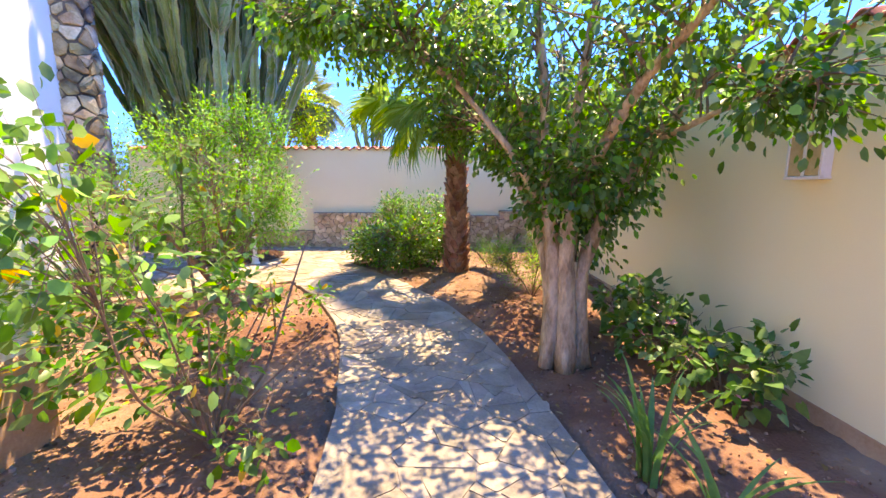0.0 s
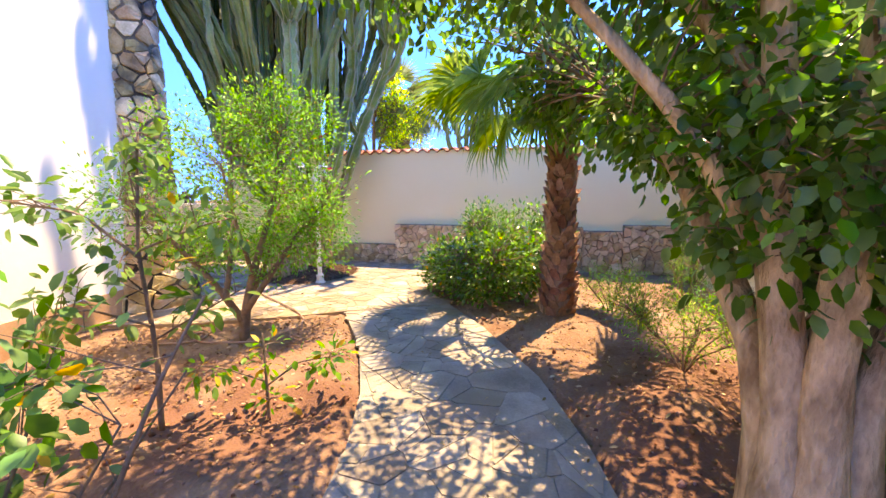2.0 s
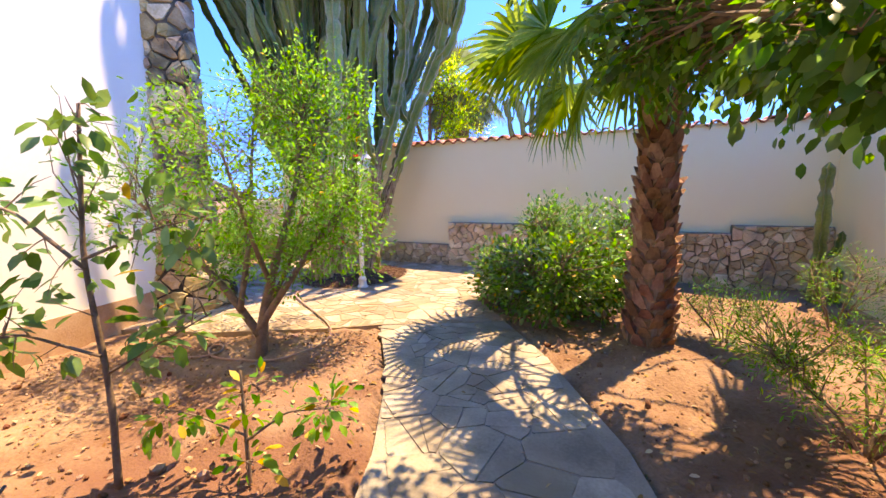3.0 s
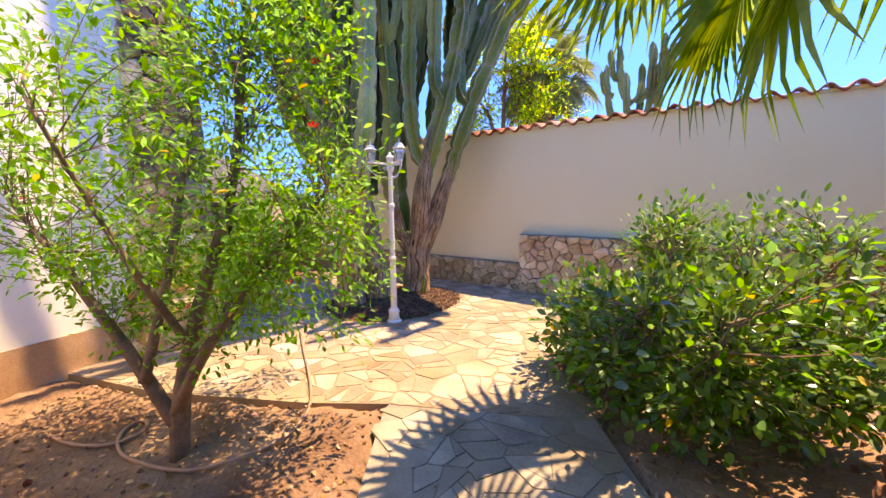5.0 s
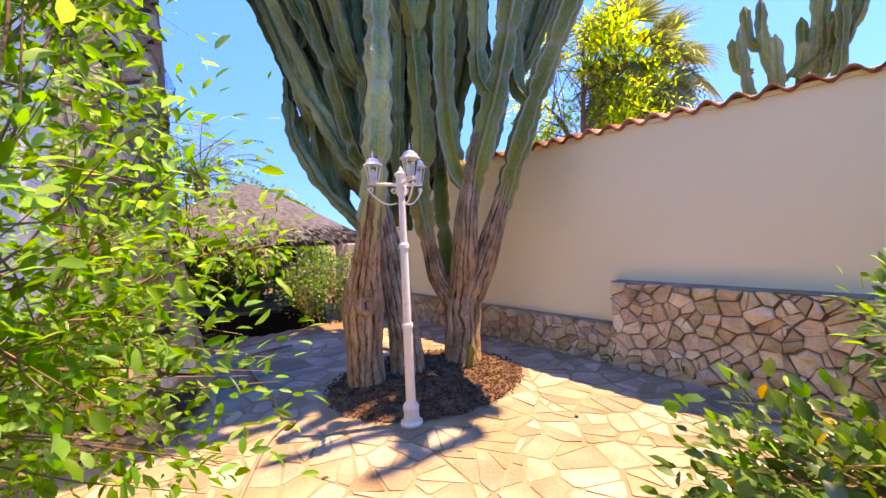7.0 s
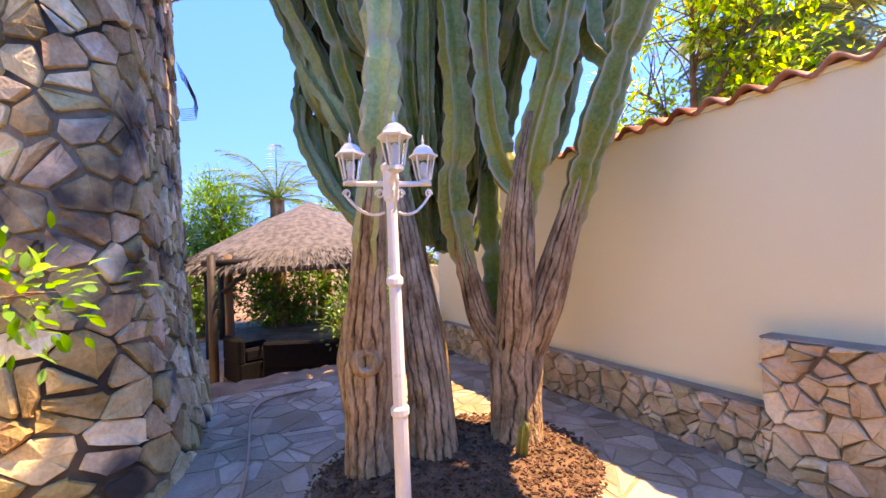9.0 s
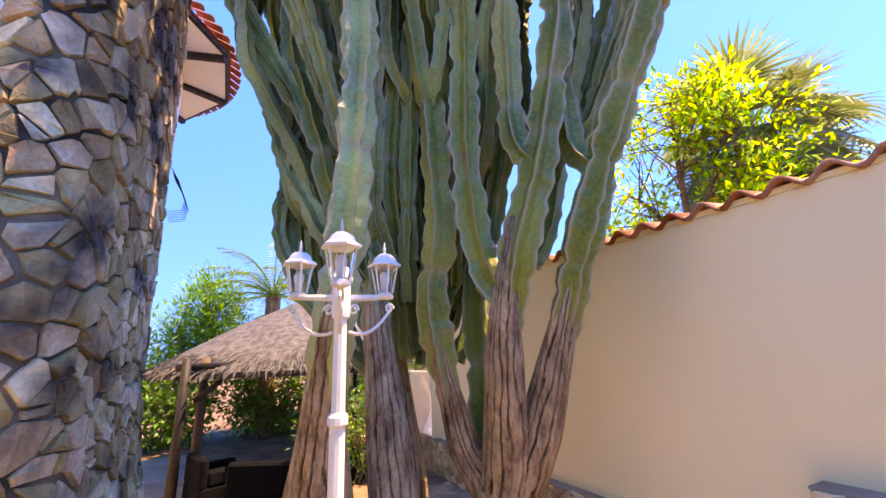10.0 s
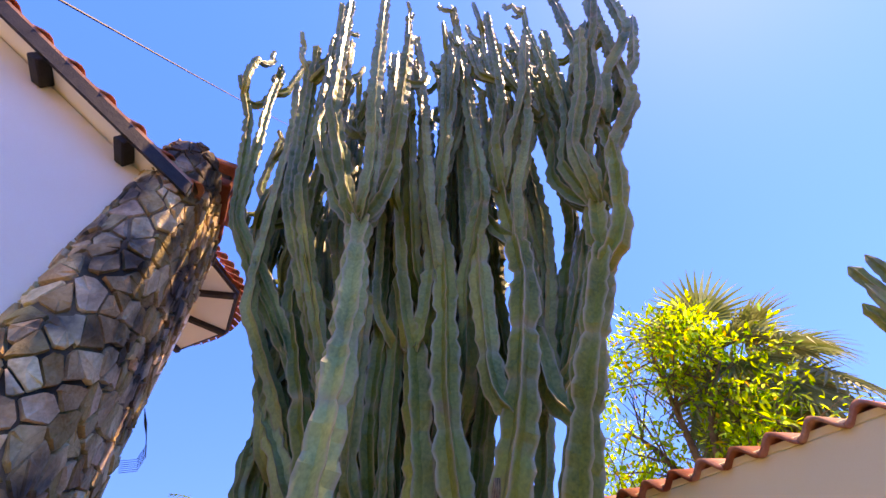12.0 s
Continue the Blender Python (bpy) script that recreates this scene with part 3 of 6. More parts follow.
# low rubble wall and stone plinths against the far wall
for nm, x0, x1, top, proud in (("low_wall", -7.4, -3.16, 0.45, 0.10), ("plinth", -3.15, 0.66, 0.89, 0.15), ("plinth_link", 0.67, 1.36, 0.82, 0.13), ("plinth_end", 1.37, 2.49, 0.94, 0.15)):
    body = thing("trim_" + nm, "rubble-stone plinth against the rendered wall" if nm != "low_wall" else "low rubble-stone footing with a cement top against the wall", "stone plinth", kind="structure",
                 data=make(nm, *prism(x0, WALL_Y - proud, x1, WALL_Y - 0.002, -0.1, top, 0.012), M_CREVICE))
    cap = part("cap", make("cap", *prism(x0, WALL_Y - proud - 0.012, x1, WALL_Y - 0.003, top, top + 0.014, 0.005), M_MORTAR), body, "grey cement capping")
    lay(body, shards(cells(x1 - x0, top, 0.095 if nm == "low_wall" else 0.10, 11 + len(nm), 1.5), np.random.default_rng(4), (0.35, 0.15), 0.006), 0.007, 0.02, 0.034, 0.09,
        lambda u, v, w, x0=x0, proud=proud: (x0 + u, WALL_Y - proud - w, v + 0.005), M_MASON if nm == "plinth" else M_RUBBLE, 5, "stone", 0.1, 0.07, 0.006)

# ---- house and stone tower ----
WX, WY, WS = -5.2, 5.71, -0.27


def wall_x(y):
    return WX + WS * (y - WY)


house = thing("house", "white rendered house with ochre skirting and terracotta roof", "house", (-6, 4, 0))


def slab(pts_lo, pts_hi, thick_dir):
    """A prism between a lower and an upper outline and their shift by thick_dir."""
    n = len(pts_lo)
    a = np.array(list(pts_lo) + list(pts_hi)[::-1], float)
    b = a + np.asarray(thick_dir, float)
    k = len(a)
    f = [tuple(range(k)), tuple(range(2 * k - 1, k - 1, -1))] + [(i, k + i, k + (i + 1) % k, (i + 1) % k) for i in range(k)]
    return np.concatenate([a, b]), f


def rel(v, o=(-6, 4, 0)):
    return np.asarray(v, float) - np.asarray(o)


ya, yb = 0.5, 6.2
v, f = slab([(wall_x(ya), ya, -0.3), (wall_x(yb), yb, -0.3)], [(wall_x(ya), ya, 5.17 + 0.5 * (WY - ya)), (wall_x(yb), yb, 5.17 + 0.5 * (WY - yb))], (-0.3, 0, 0))
part("wall", make("house_wall", rel(v), f, M_WHITE), house, "white rendered gable wall")
v, f = slab([(wall_x(ya) + 0.012, ya, -0.3), (wall_x(5.7) + 0.012, 5.7, -0.3)], [(wall_x(ya) + 0.012, ya, 0.32), (wall_x(5.7) + 0.012, 5.7, 0.32)], (-0.011, 0, 0))
part("skirting", make("skirting", rel(v), f, M_SKIRT), house, "ochre stained skirting band")
# wing that juts out towards the path
part("wing", make("wing", *box((-5.0 + 6, -0.85 - 4, 2.2), (5.1, 6.4, 5.0), 0.05), M_WHITE), house, "white rendered wing")
part("wing_skirting", make("wing_skirting", *box((-5.0 + 6, -0.85 - 4, 0.1), (5.13, 6.43, 0.95), 0.05), M_SKIRT), house, "ochre stained skirting band")
# verge of the roof
o = 0.30
ra, rb = 1.0, 6.15
rz = lambda y: 5.17 + 0.5 * (WY - y)
v, f = slab([(wall_x(ra) - 0.3, ra, rz(ra) + 0.02), (wall_x(rb) - 0.3, rb, rz(rb) + 0.02)], [(wall_x(ra) - 0.3, ra, rz(ra) + 0.10), (wall_x(rb) - 0.3, rb, rz(rb) + 0.10)], (0.3 + o, 0, 0))
part("soffit", make("soffit", rel(v), f, M_WHITE), house, "white soffit boards")
v, f = slab([(wall_x(ra) + o, ra, rz(ra) - 0.05), (wall_x(rb) + o, rb, rz(rb) - 0.05)], [(wall_x(ra) + o, ra, rz(ra) + 0.106), (wall_x(rb) + o, rb, rz(rb) + 0.106)], (0.04, 0, 0))
part("verge_board", make("verge_board", rel(v), f, M_BLACK), house, "black verge board")
for y in (5.5, 4.65, 3.8, 2.95):
    v, f = box((0, 0, 0), (o, 0.11, 0.13), 0.012)
    part("purlin", make("purlin", v, f, M_BLACK), house, m=pose(wall_x(y) + o / 2 + 6, y - 4, rz(y) - 0.05, -26))
v, f = slab([(wall_x(ra) - 1.5, ra, rz(ra) + 0.11), (wall_x(rb) - 1.5, rb, rz(rb) + 0.11)], [(wall_x(ra) - 1.5, ra, rz(ra) + 0.15), (wall_x(rb) - 1.5, rb, rz(rb) + 0.15)], (1.5 + o + 0.03, 0, 0))
roof = part("roof", make("roof_deck", rel(v), f, M_TILE), house, "terracotta barrel-tile roof")
slope = math.degrees(math.atan(0.5))
for row in range(3):
    for i in range(15):
        y = rb + 0.05 - 0.33 * i
        ob = part("roof_tile", COVER, roof, m=pose(wall_x(y) + o - 0.03 - row * 0.2 + 6, y - 4, rz(y) + 0.155, slope + 3, 0, 180 - 15) @ Matrix.Diagonal((1.2, 1.0, 1.2, 1)))

# tower: a battered stone chimney breast with rounded corners
TOW = np.array([(-5.30, 5.56), (-5.12, 5.64), (-4.97, 5.80), (-4.93, 5.98), (-5.02, 6.16), (-5.24, 6.26), (-5.8, 6.32), (-6.4, 6.37), (-6.9, 6.38), (-7.15, 6.1)])
seg = np.concatenate([[0], np.cumsum(np.linalg.norm(np.diff(TOW, axis=0), axis=1))])
TOW_LEN, TOW_H = seg[-1], 5.75
fine_s = np.linspace(0, TOW_LEN, 60)
TX, TY = np.interp(fine_s, seg, TOW[:, 0]), np.interp(fine_s, seg, TOW[:, 1])
for _ in range(4):
    TX[1:-1], TY[1:-1] = (TX[:-2] + 2 * TX[1:-1] + TX[2:]) / 4, (TY[:-2] + 2 * TY[1:-1] + TY[2:]) / 4
TNX, TNY = np.gradient(TY), -np.gradient(TX)
TNX, TNY = -TNX * -1, -TNY * -1


def tower_at(u, v, w):
    x, y = np.interp(u, fine_s, TX), np.interp(u, fine_s, TY)
    nx, ny = np.interp(u, fine_s, TNX), np.interp(u, fine_s, TNY)
    k = math.hypot(nx, ny)
    batter = 0.20 * max(0.0, 1 - v / 1.6) ** 1.6 + 0.05 * (1 - v / 2.5)
    return (x + nx / k * (w + batter), y + ny / k * (w + batter), v)


tower = thing("stone_tower", "battered chimney tower of rough fieldstone beside the house", "tower", kind="structure")
nu, nv = 50, 40
v = [tower_at(TOW_LEN * i / nu, -0.1 + (TOW_H + 0.1) * j / nv, 0) for j in range(nv + 1) for i in range(nu + 1)]
f = [(j * (nu + 1) + i, j * (nu + 1) + i + 1, (j + 1) * (nu + 1) + i + 1, (j + 1) * (nu + 1) + i) for j in range(nv) for i in range(nu)]
top = len(v)
v.append((-6.0, 6.1, TOW_H))
f += [(nv * (nu + 1) + i, nv * (nu + 1) + i + 1, top) for i in range(nu)] + [(nv * (nu + 1) + nu, nv * (nu + 1), top)]
f += [((j + 1) * (nu + 1), (j + 1) * (nu + 1) + nu, j * (nu + 1) + nu, j * (nu + 1)) for j in range(nv)]
part("core", make("tower_core", v, f, M_JOINT, True), tower, "dark mortar")
lay(tower, shards(cells(TOW_LEN - 0.3, TOW_H, 0.19, 21, 0.95), np.random.default_rng(22), (0.15, 0.0), 0.010), 0.020, 0.02, 0.032, 0.06, lambda u, v, w: tower_at(u, v, w), M_TOWER, 9, "stone", 0.05, 0.10, 0.007)

# ---- lamp post ----
LX, LY = -3.60, 7.48


def lantern(parent, x, y, z):
    lan = part("lantern", Soup().add(*lathe([(0.028, 0), (0.05, 0.012), (0.052, 0.03), (0.03, 0.045)], 6)).data("lantern_base", M_METAL), parent, "white six-sided lantern", pose(x, y, z) @ Matrix.Diagonal((0.68, 0.68, 0.66, 1)))
    top_r, bot_r, z0, z1 = 0.082, 0.05, 0.04, 0.215
    for k in range(6):
        a = math.pi / 3 * k
        part("bar", make("bar", *tube([(bot_r * math.cos(a), bot_r * math.sin(a), z0), (top_r * math.cos(a), top_r * math.sin(a), z1)], [0.006, 0.006], 4), M_METAL), lan)
    v, f = lathe([(bot_r * 0.95, z0), (top_r * 0.95, z1)], 6)
    glass = part("glass", make("lantern_glass", v, f[:-2], M_GLASS), lan, "clear lantern glass")
    glass.visible_shadow = False
    part("bulb", make("bulb", *lathe([(0.022, 0.045), (0.022, 0.10), (0.03, 0.12), (0.03, 0.15), (0.012, 0.175), (0.0, 0.18)], 10), M_BULB, True), lan)
    part("roof", make("lantern_roof", *lathe([(top_r * 1.28, z1 - 0.004), (top_r * 1.28, z1 + 0.008), (top_r * 0.92, z1 + 0.028), (top_r * 0.8, z1 + 0.055), (top_r * 0.5, z1 + 0.078), (0.01, z1 + 0.088)], 6), M_METAL), lan)
    part("finial", make("finial", *lathe([(0.008, 0), (0.011, 0.012), (0.006, 0.02), (0.012, 0.032), (0.007, 0.044), (0.003, 0.075), (0.0, 0.08)], 8, (0, 0, z1 + 0.085)), M_METAL, True), lan)


def lamp_post():
    lamp = thing("garden_lamp", "white cast-metal garden lamp post with three lanterns", "lamp post", (LX, LY, g0(7.4)))
    part("base", make("base", *lathe([(0.085, 0), (0.085, 0.018), (0.062, 0.03), (0.056, 0.10), (0.062, 0.11), (0.062, 0.13), (0.034, 0.17)], 10), M_METAL), lamp)
    part("pole", make("pole", *lathe([(0.036, 0.16), (0.034, 0.70), (0.042, 0.71), (0.042, 0.735), (0.03, 0.75), (0.028, 1.28), (0.038, 1.29), (0.038, 1.315), (0.026, 1.33), (0.024, 1.66), (0.034, 1.67), (0.036, 1.70), (0.036, 1.80), (0.044, 1.81), (0.044, 1.825), (0.02, 1.84), (0.014, 1.86), (0.0, 1.88)], 12), M_METAL), lamp, "fluted white pole")
    for deg in (-15, 105, 225):
        d = np.array([math.cos(radians(deg)), math.sin(radians(deg)), 0])
        arm = part("arm", Soup().add(*tube([d * 0.03 + (0, 0, 1.745), d * 0.24 + (0, 0, 1.765)], [0.014, 0.011], 6)).data("arm", M_METAL), lamp)
        sc = Soup()
        for c0, c1, r0 in ((0.055, 1.70, 0.022), (0.225, 1.715, 0.022)):
            sp = [d * (c0 + r0 * (1 - q * 0.7) * math.cos(q * 8)) + (0, 0, c1 + r0 * (1 - q * 0.7) * math.sin(q * 8)) for q in np.linspace(0, 1, 14)]
            sc.add(*tube(sp, [0.006] * 14, 4))
        curve = [d * (0.035 + 0.20 * q) + (0, 0, 1.615 + 0.10 * q * q - 0.02 * math.sin(q * 3.1)) for q in np.linspace(0, 1, 8)]
        sc.add(*tube(curve, [0.007] * 8, 4))
        part("scroll", sc.data("scroll", M_METAL), arm)
        lantern(lamp, d[0] * 0.20, d[1] * 0.20, 1.752)
    return lamp


lamp_post()

# ---- large cactus ----
mulch_c = (-4.22, 8.12)


def arm_mesh(pts, r0, r1, ribs=4, n=None, seed=0, blunt=True, rise=0.0, skin=None):
    """A ribbed succulent arm: scalloped margins, waists where growth paused, a blunt tip."""
    r = np.random.default_rng(seed)
    pts = np.asarray(pts, float)
    s = np.concatenate([[0], np.cumsum(np.linalg.norm(np.diff(pts, axis=0), axis=1))])
    n = n or max(10, int(s[-1] / 0.065))
    q = np.linspace(0, s[-1], n)
    line = np.stack([np.interp(q, s, pts[:, i]) for i in range(3)], 1)
    for _ in range(3):
        line[1:-1] = (line[:-2] + 2 * line[1:-1] + line[2:]) / 4
    line[1:-1] += r.normal(0, 0.004, (n - 2, 3))
    rad = np.linspace(r0, r1, n)
    scar = np.zeros(n)
    for w in np.cumsum(r.uniform(0.4, 1.0, 12)):
        if w < rise:
            continue
        rad *= 1 - 0.30 * np.exp(-((q - w) / 0.05) ** 2)
        scar = np.maximum(scar, r.uniform(0.1, 0.8) * np.exp(-((q - w) / 0.035) ** 2))
    if rise:
        rad *= np.clip(0.5 + 0.5 * q / rise, 0, 1)
    rad *= 1 + 0.05 * np.sin(q * 9 + r.uniform(0, 6))
    if blunt:
        rad *= np.clip(np.sqrt(np.clip((s[-1] - q) / (r1 * 1.4), 0, 1)), 0.12, 1)
    sides = ribs * 6
    ph = r.uniform(0, 6, ribs)
    step, reach, mark = (0, 0.09, 0.28, 0.5, 0.72, 0.91), (1.2, 0.97, 0.66, 0.53, 0.66, 0.97), (1, 0.06, 0, 0, 0, 0.06)
    pts2, fr = frames_along(line)
    twist = np.linspace(0, r.uniform(-0.5, 0.5), n) + r.uniform(0, 6)
    v, e = [], []
    for i, (p, (a, b)) in enumerate(zip(pts2, fr)):
        for k in range(sides):
            j, rib = k % 6, k // 6
            w = 2 * math.pi * (rib + step[j]) / ribs + twist[i]
            scal = 1 + (0.10 if j in (0, 1, 5) else 0) * math.sin(q[i] * 60 + ph[rib])
            v.append(p + rad[i] * reach[j] * scal * (math.cos(w) * a + math.sin(w) * b))
            e.append(max(mark[j], scar[i]))
    f = [(i * sides + k, i * sides + (k + 1) % sides, (i + 1) * sides + (k + 1) % sides, (i + 1) * sides + k) for i in range(n - 1) for k in range(sides)]
    f += [tuple(range(sides - 1, -1, -1)), tuple((n - 1) * sides + k for k in range(sides))]
    return make("arm", v, f, skin or M_CACTUS, False, e)


def bark_trunk(pts, radii, seed, sides=140):
    """A corky trunk with wavy upright furrows; the attribute marks the furrow floors, where crease shade is painted
    dark.
    """
    pts = np.asarray(pts, float)
    s = np.concatenate([[0], np.cumsum(np.linalg.norm(np.diff(pts, axis=0), axis=1))])
    n = int(s[-1] / 0.03)
    q = np.linspace(0, s[-1], n)
    line = np.stack([np.interp(q, s, pts[:, i]) for i in range(3)], 1)
    for _ in range(4):
        line[1:-1] = (line[:-2] + 2 * line[1:-1] + line[2:]) / 4
    rad = np.interp(q, s, radii)
    mark = []

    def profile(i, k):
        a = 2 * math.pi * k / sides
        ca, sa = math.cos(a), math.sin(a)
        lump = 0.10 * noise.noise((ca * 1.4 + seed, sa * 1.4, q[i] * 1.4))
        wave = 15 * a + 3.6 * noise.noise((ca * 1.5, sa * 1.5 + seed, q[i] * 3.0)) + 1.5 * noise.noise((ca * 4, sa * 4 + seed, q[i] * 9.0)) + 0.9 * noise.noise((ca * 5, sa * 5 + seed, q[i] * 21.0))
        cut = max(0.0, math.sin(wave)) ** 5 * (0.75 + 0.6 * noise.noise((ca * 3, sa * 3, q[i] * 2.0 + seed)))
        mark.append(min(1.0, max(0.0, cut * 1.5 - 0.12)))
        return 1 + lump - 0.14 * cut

    v, f = tube(line, rad, sides, profile)
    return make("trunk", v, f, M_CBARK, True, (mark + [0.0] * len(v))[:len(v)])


def big_cactus():
    o = np.array([mulch_c[0], mulch_c[1], g0(8)])
    cac = thing("candelabra_cactus", "huge many-armed candelabra cactus with corky brown trunks", "cactus", tuple(o))
    L = lambda p: [np.asarray(x, float) - o for x in p]
    for i, (pts, rad) in enumerate((
        ([(-4.50, 7.62, -0.05), (-4.52, 7.62, 0.4), (-4.47, 7.60, 0.82), (-4.36, 7.58, 1.15), (-4.16, 7.57, 1.75), (-4.10, 7.62, 2.5)], [0.19, 0.165, 0.185, 0.13, 0.085, 0.03]),
        ([(-4.42, 8.05, -0.05), (-4.50, 8.05, 0.6), (-4.62, 8.03, 1.2), (-4.78, 8.0, 1.95), (-4.86, 8.0, 2.5)], [0.18, 0.15, 0.13, 0.08, 0.03]),
        ([(-4.32, 8.68, -0.05), (-4.34, 8.70, 0.4), (-4.36, 8.74, 0.74)], [0.21, 0.19, 0.20]),
        ([(-4.36, 8.70, 0.62), (-4.22, 8.66, 1.1), (-4.10, 8.60, 1.55), (-4.00, 8.57, 1.95), (-3.93, 8.62, 2.4)], [0.15, 0.14, 0.12, 0.075, 0.03]),
        ([(-4.36, 8.78, 0.62), (-4.15, 8.86, 1.1), (-3.92, 8.94, 1.75), (-3.74, 9.02, 2.4)], [0.15, 0.135, 0.085, 0.03]),
        ([(-4.38, 8.70, 0.62), (-4.50, 8.52, 1.0), (-4.50, 8.38, 1.5), (-4.48, 8.32, 1.9)], [0.12, 0.105, 0.065, 0.03]),
        ([(-4.95, 8.35, -0.05), (-5.05, 8.35, 0.8), (-5.2, 8.3, 1.7)], [0.15, 0.13, 0.08]),
    )):
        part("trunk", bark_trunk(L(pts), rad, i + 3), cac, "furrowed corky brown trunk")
    knot = part("knot", make("knot", *lathe([(0.0, -0.05), (0.03, -0.045), (0.042, 0.012), (0.058, 0.022), (0.08, 0.01), (0.11, -0.03)], 14), M_CBARK, True), cac, "knot with a dark hole", pose(*(np.array((-4.295, 7.545, 0.84)) - o), 0, 90, -16))
    # black disc set in the hollow, standing in for the shade inside it
    part("hole", make("hole", *lathe([(0.0, -0.012), (0.034, -0.012), (0.034, -0.03)], 12), M_BLACK), knot)
    # limbs that rise out of the trunks: points, radii, length over which the ribs come through the bark
    arms = [
        ([(-4.34, 7.57, 1.15), (-4.15, 7.57, 1.75), (-4.08, 7.64, 2.6), (-4.08, 7.66, 3.5), (-4.06, 7.62, 4.4)], 0.105, 0.095, 0.5),
        ([(-4.66, 8.0, 1.25), (-4.85, 8.0, 2.4), (-4.9, 8.02, 3.4), (-4.95, 8.05, 4.4)], 0.10, 0.095, 0.9),
        ([(-4.50, 8.45, 1.15), (-4.49, 8.33, 1.75), (-4.48, 8.29, 1.98), (-4.42, 8.36, 2.3), (-4.45, 8.36, 3.0), (-4.46, 8.33, 3.6)], 0.10, 0.10, 0.6),
        ([(-4.02, 8.58, 1.85), (-4.14, 8.50, 2.12), (-4.18, 8.47, 2.4), (-4.20, 8.45, 3.0), (-4.17, 8.5, 4.2), (-4.24, 8.4, 5.6)], 0.095, 0.09, 0.15),
        ([(-4.10, 8.59, 1.5), (-3.92, 8.63, 2.2), (-3.81, 8.77, 2.75), (-3.64, 8.93, 3.8), (-3.66, 8.94, 5.2)], 0.105, 0.09, 0.7),
        ([(-3.82, 8.76, 2.72), (-3.93, 8.68, 2.9), (-3.92, 8.68, 3.6), (-3.88, 8.7, 4.5)], 0.075, 0.085, 0.12),
        ([(-4.05, 8.90, 1.35), (-3.76, 8.99, 2.2), (-3.55, 9.14, 2.9), (-3.2, 9.36, 3.85), (-3.06, 9.46, 4.6)], 0.11, 0.095, 0.8),
        ([(-3.62, 9.1, 2.65), (-3.78, 9.05, 2.85), (-3.80, 9.05, 3.5)], 0.07, 0.075, 0.1),
        ([(-4.30, 8.95, 0.7), (-4.40, 8.9, 1.1), (-4.4, 8.9, 1.75)], 0.05, 0.045, 0.0),
        ([(-4.10, 8.55, 0.02), (-4.06, 8.52, 0.12), (-4.00, 8.50, 0.36)], 0.032, 0.04, 0.0),
        ([(-5.1, 8.3, 1.3), (-5.4, 8.2, 2.3), (-5.6, 8.1, 3.6)], 0.1, 0.09, 0.5),
        ([(-4.5, 8.75, 0.7), (-4.65, 8.75, 1.6), (-4.75, 8.85, 3.3)], 0.1, 0.09, 0.5),
    ]
    arms.append(([(-3.25, 9.33, 3.7), (-3.0, 9.45, 4.0), (-2.8, 9.56, 4.8), (-2.72, 9.62, 5.6)], 0.08, 0.07, 0.1))
    r = np.random.default_rng(42)
    c = np.array([-4.5, 8.3])

    def fits(x, y, z):
        """Whether a place lies inside the plant's spread, which widens towards the top."""
        k = min(1.45, max(0.0, (z - 3.2) / 1.4))
        side = y > 6.88 + (0.15 - 0.40 * k) * (-1.97 - x)
        far = x < -1.97 - (0.64 - 0.36 * k) * (y - 6.88)
        front = -0.88 * (x + 1.97) + 0.47 * (y - 6.88) > 2.9 - 0.75 * k
        return side and far and front and y < 10.4

    hubs = np.array([(-4.85, 8.0, 2.1), (-4.9, 8.0, 3.0), (-4.6, 8.55, 2.1), (-4.55, 8.7, 2.9), (-4.25, 9.0, 2.2), (-4.1, 9.2, 3.0), (-5.4, 8.2, 2.0), (-5.55, 8.12, 3.0), (-4.7, 8.75, 2.2), (-4.75, 8.85, 3.1), (-5.0, 8.3, 1.8), (-5.2, 8.6, 2.2)])
    # main arms that bow out low down and then rise straight
    k = 0
    while k < 120:
        rho, az = 2.9 * math.sqrt(r.uniform(0.004, 1)), r.uniform(0, 2 * math.pi)
        ex, ey = c[0] + rho * math.cos(az), c[1] + rho * math.sin(az) * 0.85
        if not fits(ex, ey, 5.0):
            continue
        hub = hubs[np.argmin(np.hypot(hubs[:, 0] - (0.6 * ex + 0.4 * c[0]), hubs[:, 1] - (0.6 * ey + 0.4 * c[1])) + r.uniform(0, 0.7, len(hubs)))]
        low = hub[2] + 0.1
        mx = lambda q: (hub[0] + (ex - hub[0]) * q, hub[1] + (ey - hub[1]) * q)
        if not fits(*mx(0.42), low + 0.7) or not fits(*mx(0.6), low + 1.3):
            continue
        k += 1
        top = 6.9 + 2.4 * r.uniform() + 2.2 * min(1, max(0, (ex + 5.1) / 1.4))
        if ex < -5.4:
            top = r.uniform(4.2, 6.4)
        w1, w2 = r.normal(0, 0.04, 2), r.normal(0, 0.04, 2)
        arms.append(([(*mx(0.0), low - 0.12), (*mx(0.18), low + 0.08), (*mx(0.28), low + 0.4), (*(np.array(mx(0.46)) + w1), low + 1.0), (*(np.array(mx(0.70)) + w2), low + 1.8), (*mx(0.88), max(low + 2.4, top - 1.1)), (ex + r.normal(0, 0.08), ey + r.normal(0, 0.08), max(low + 2.8, top))], r.uniform(0.055, 0.085), r.uniform(0.05, 0.062), 0.0))
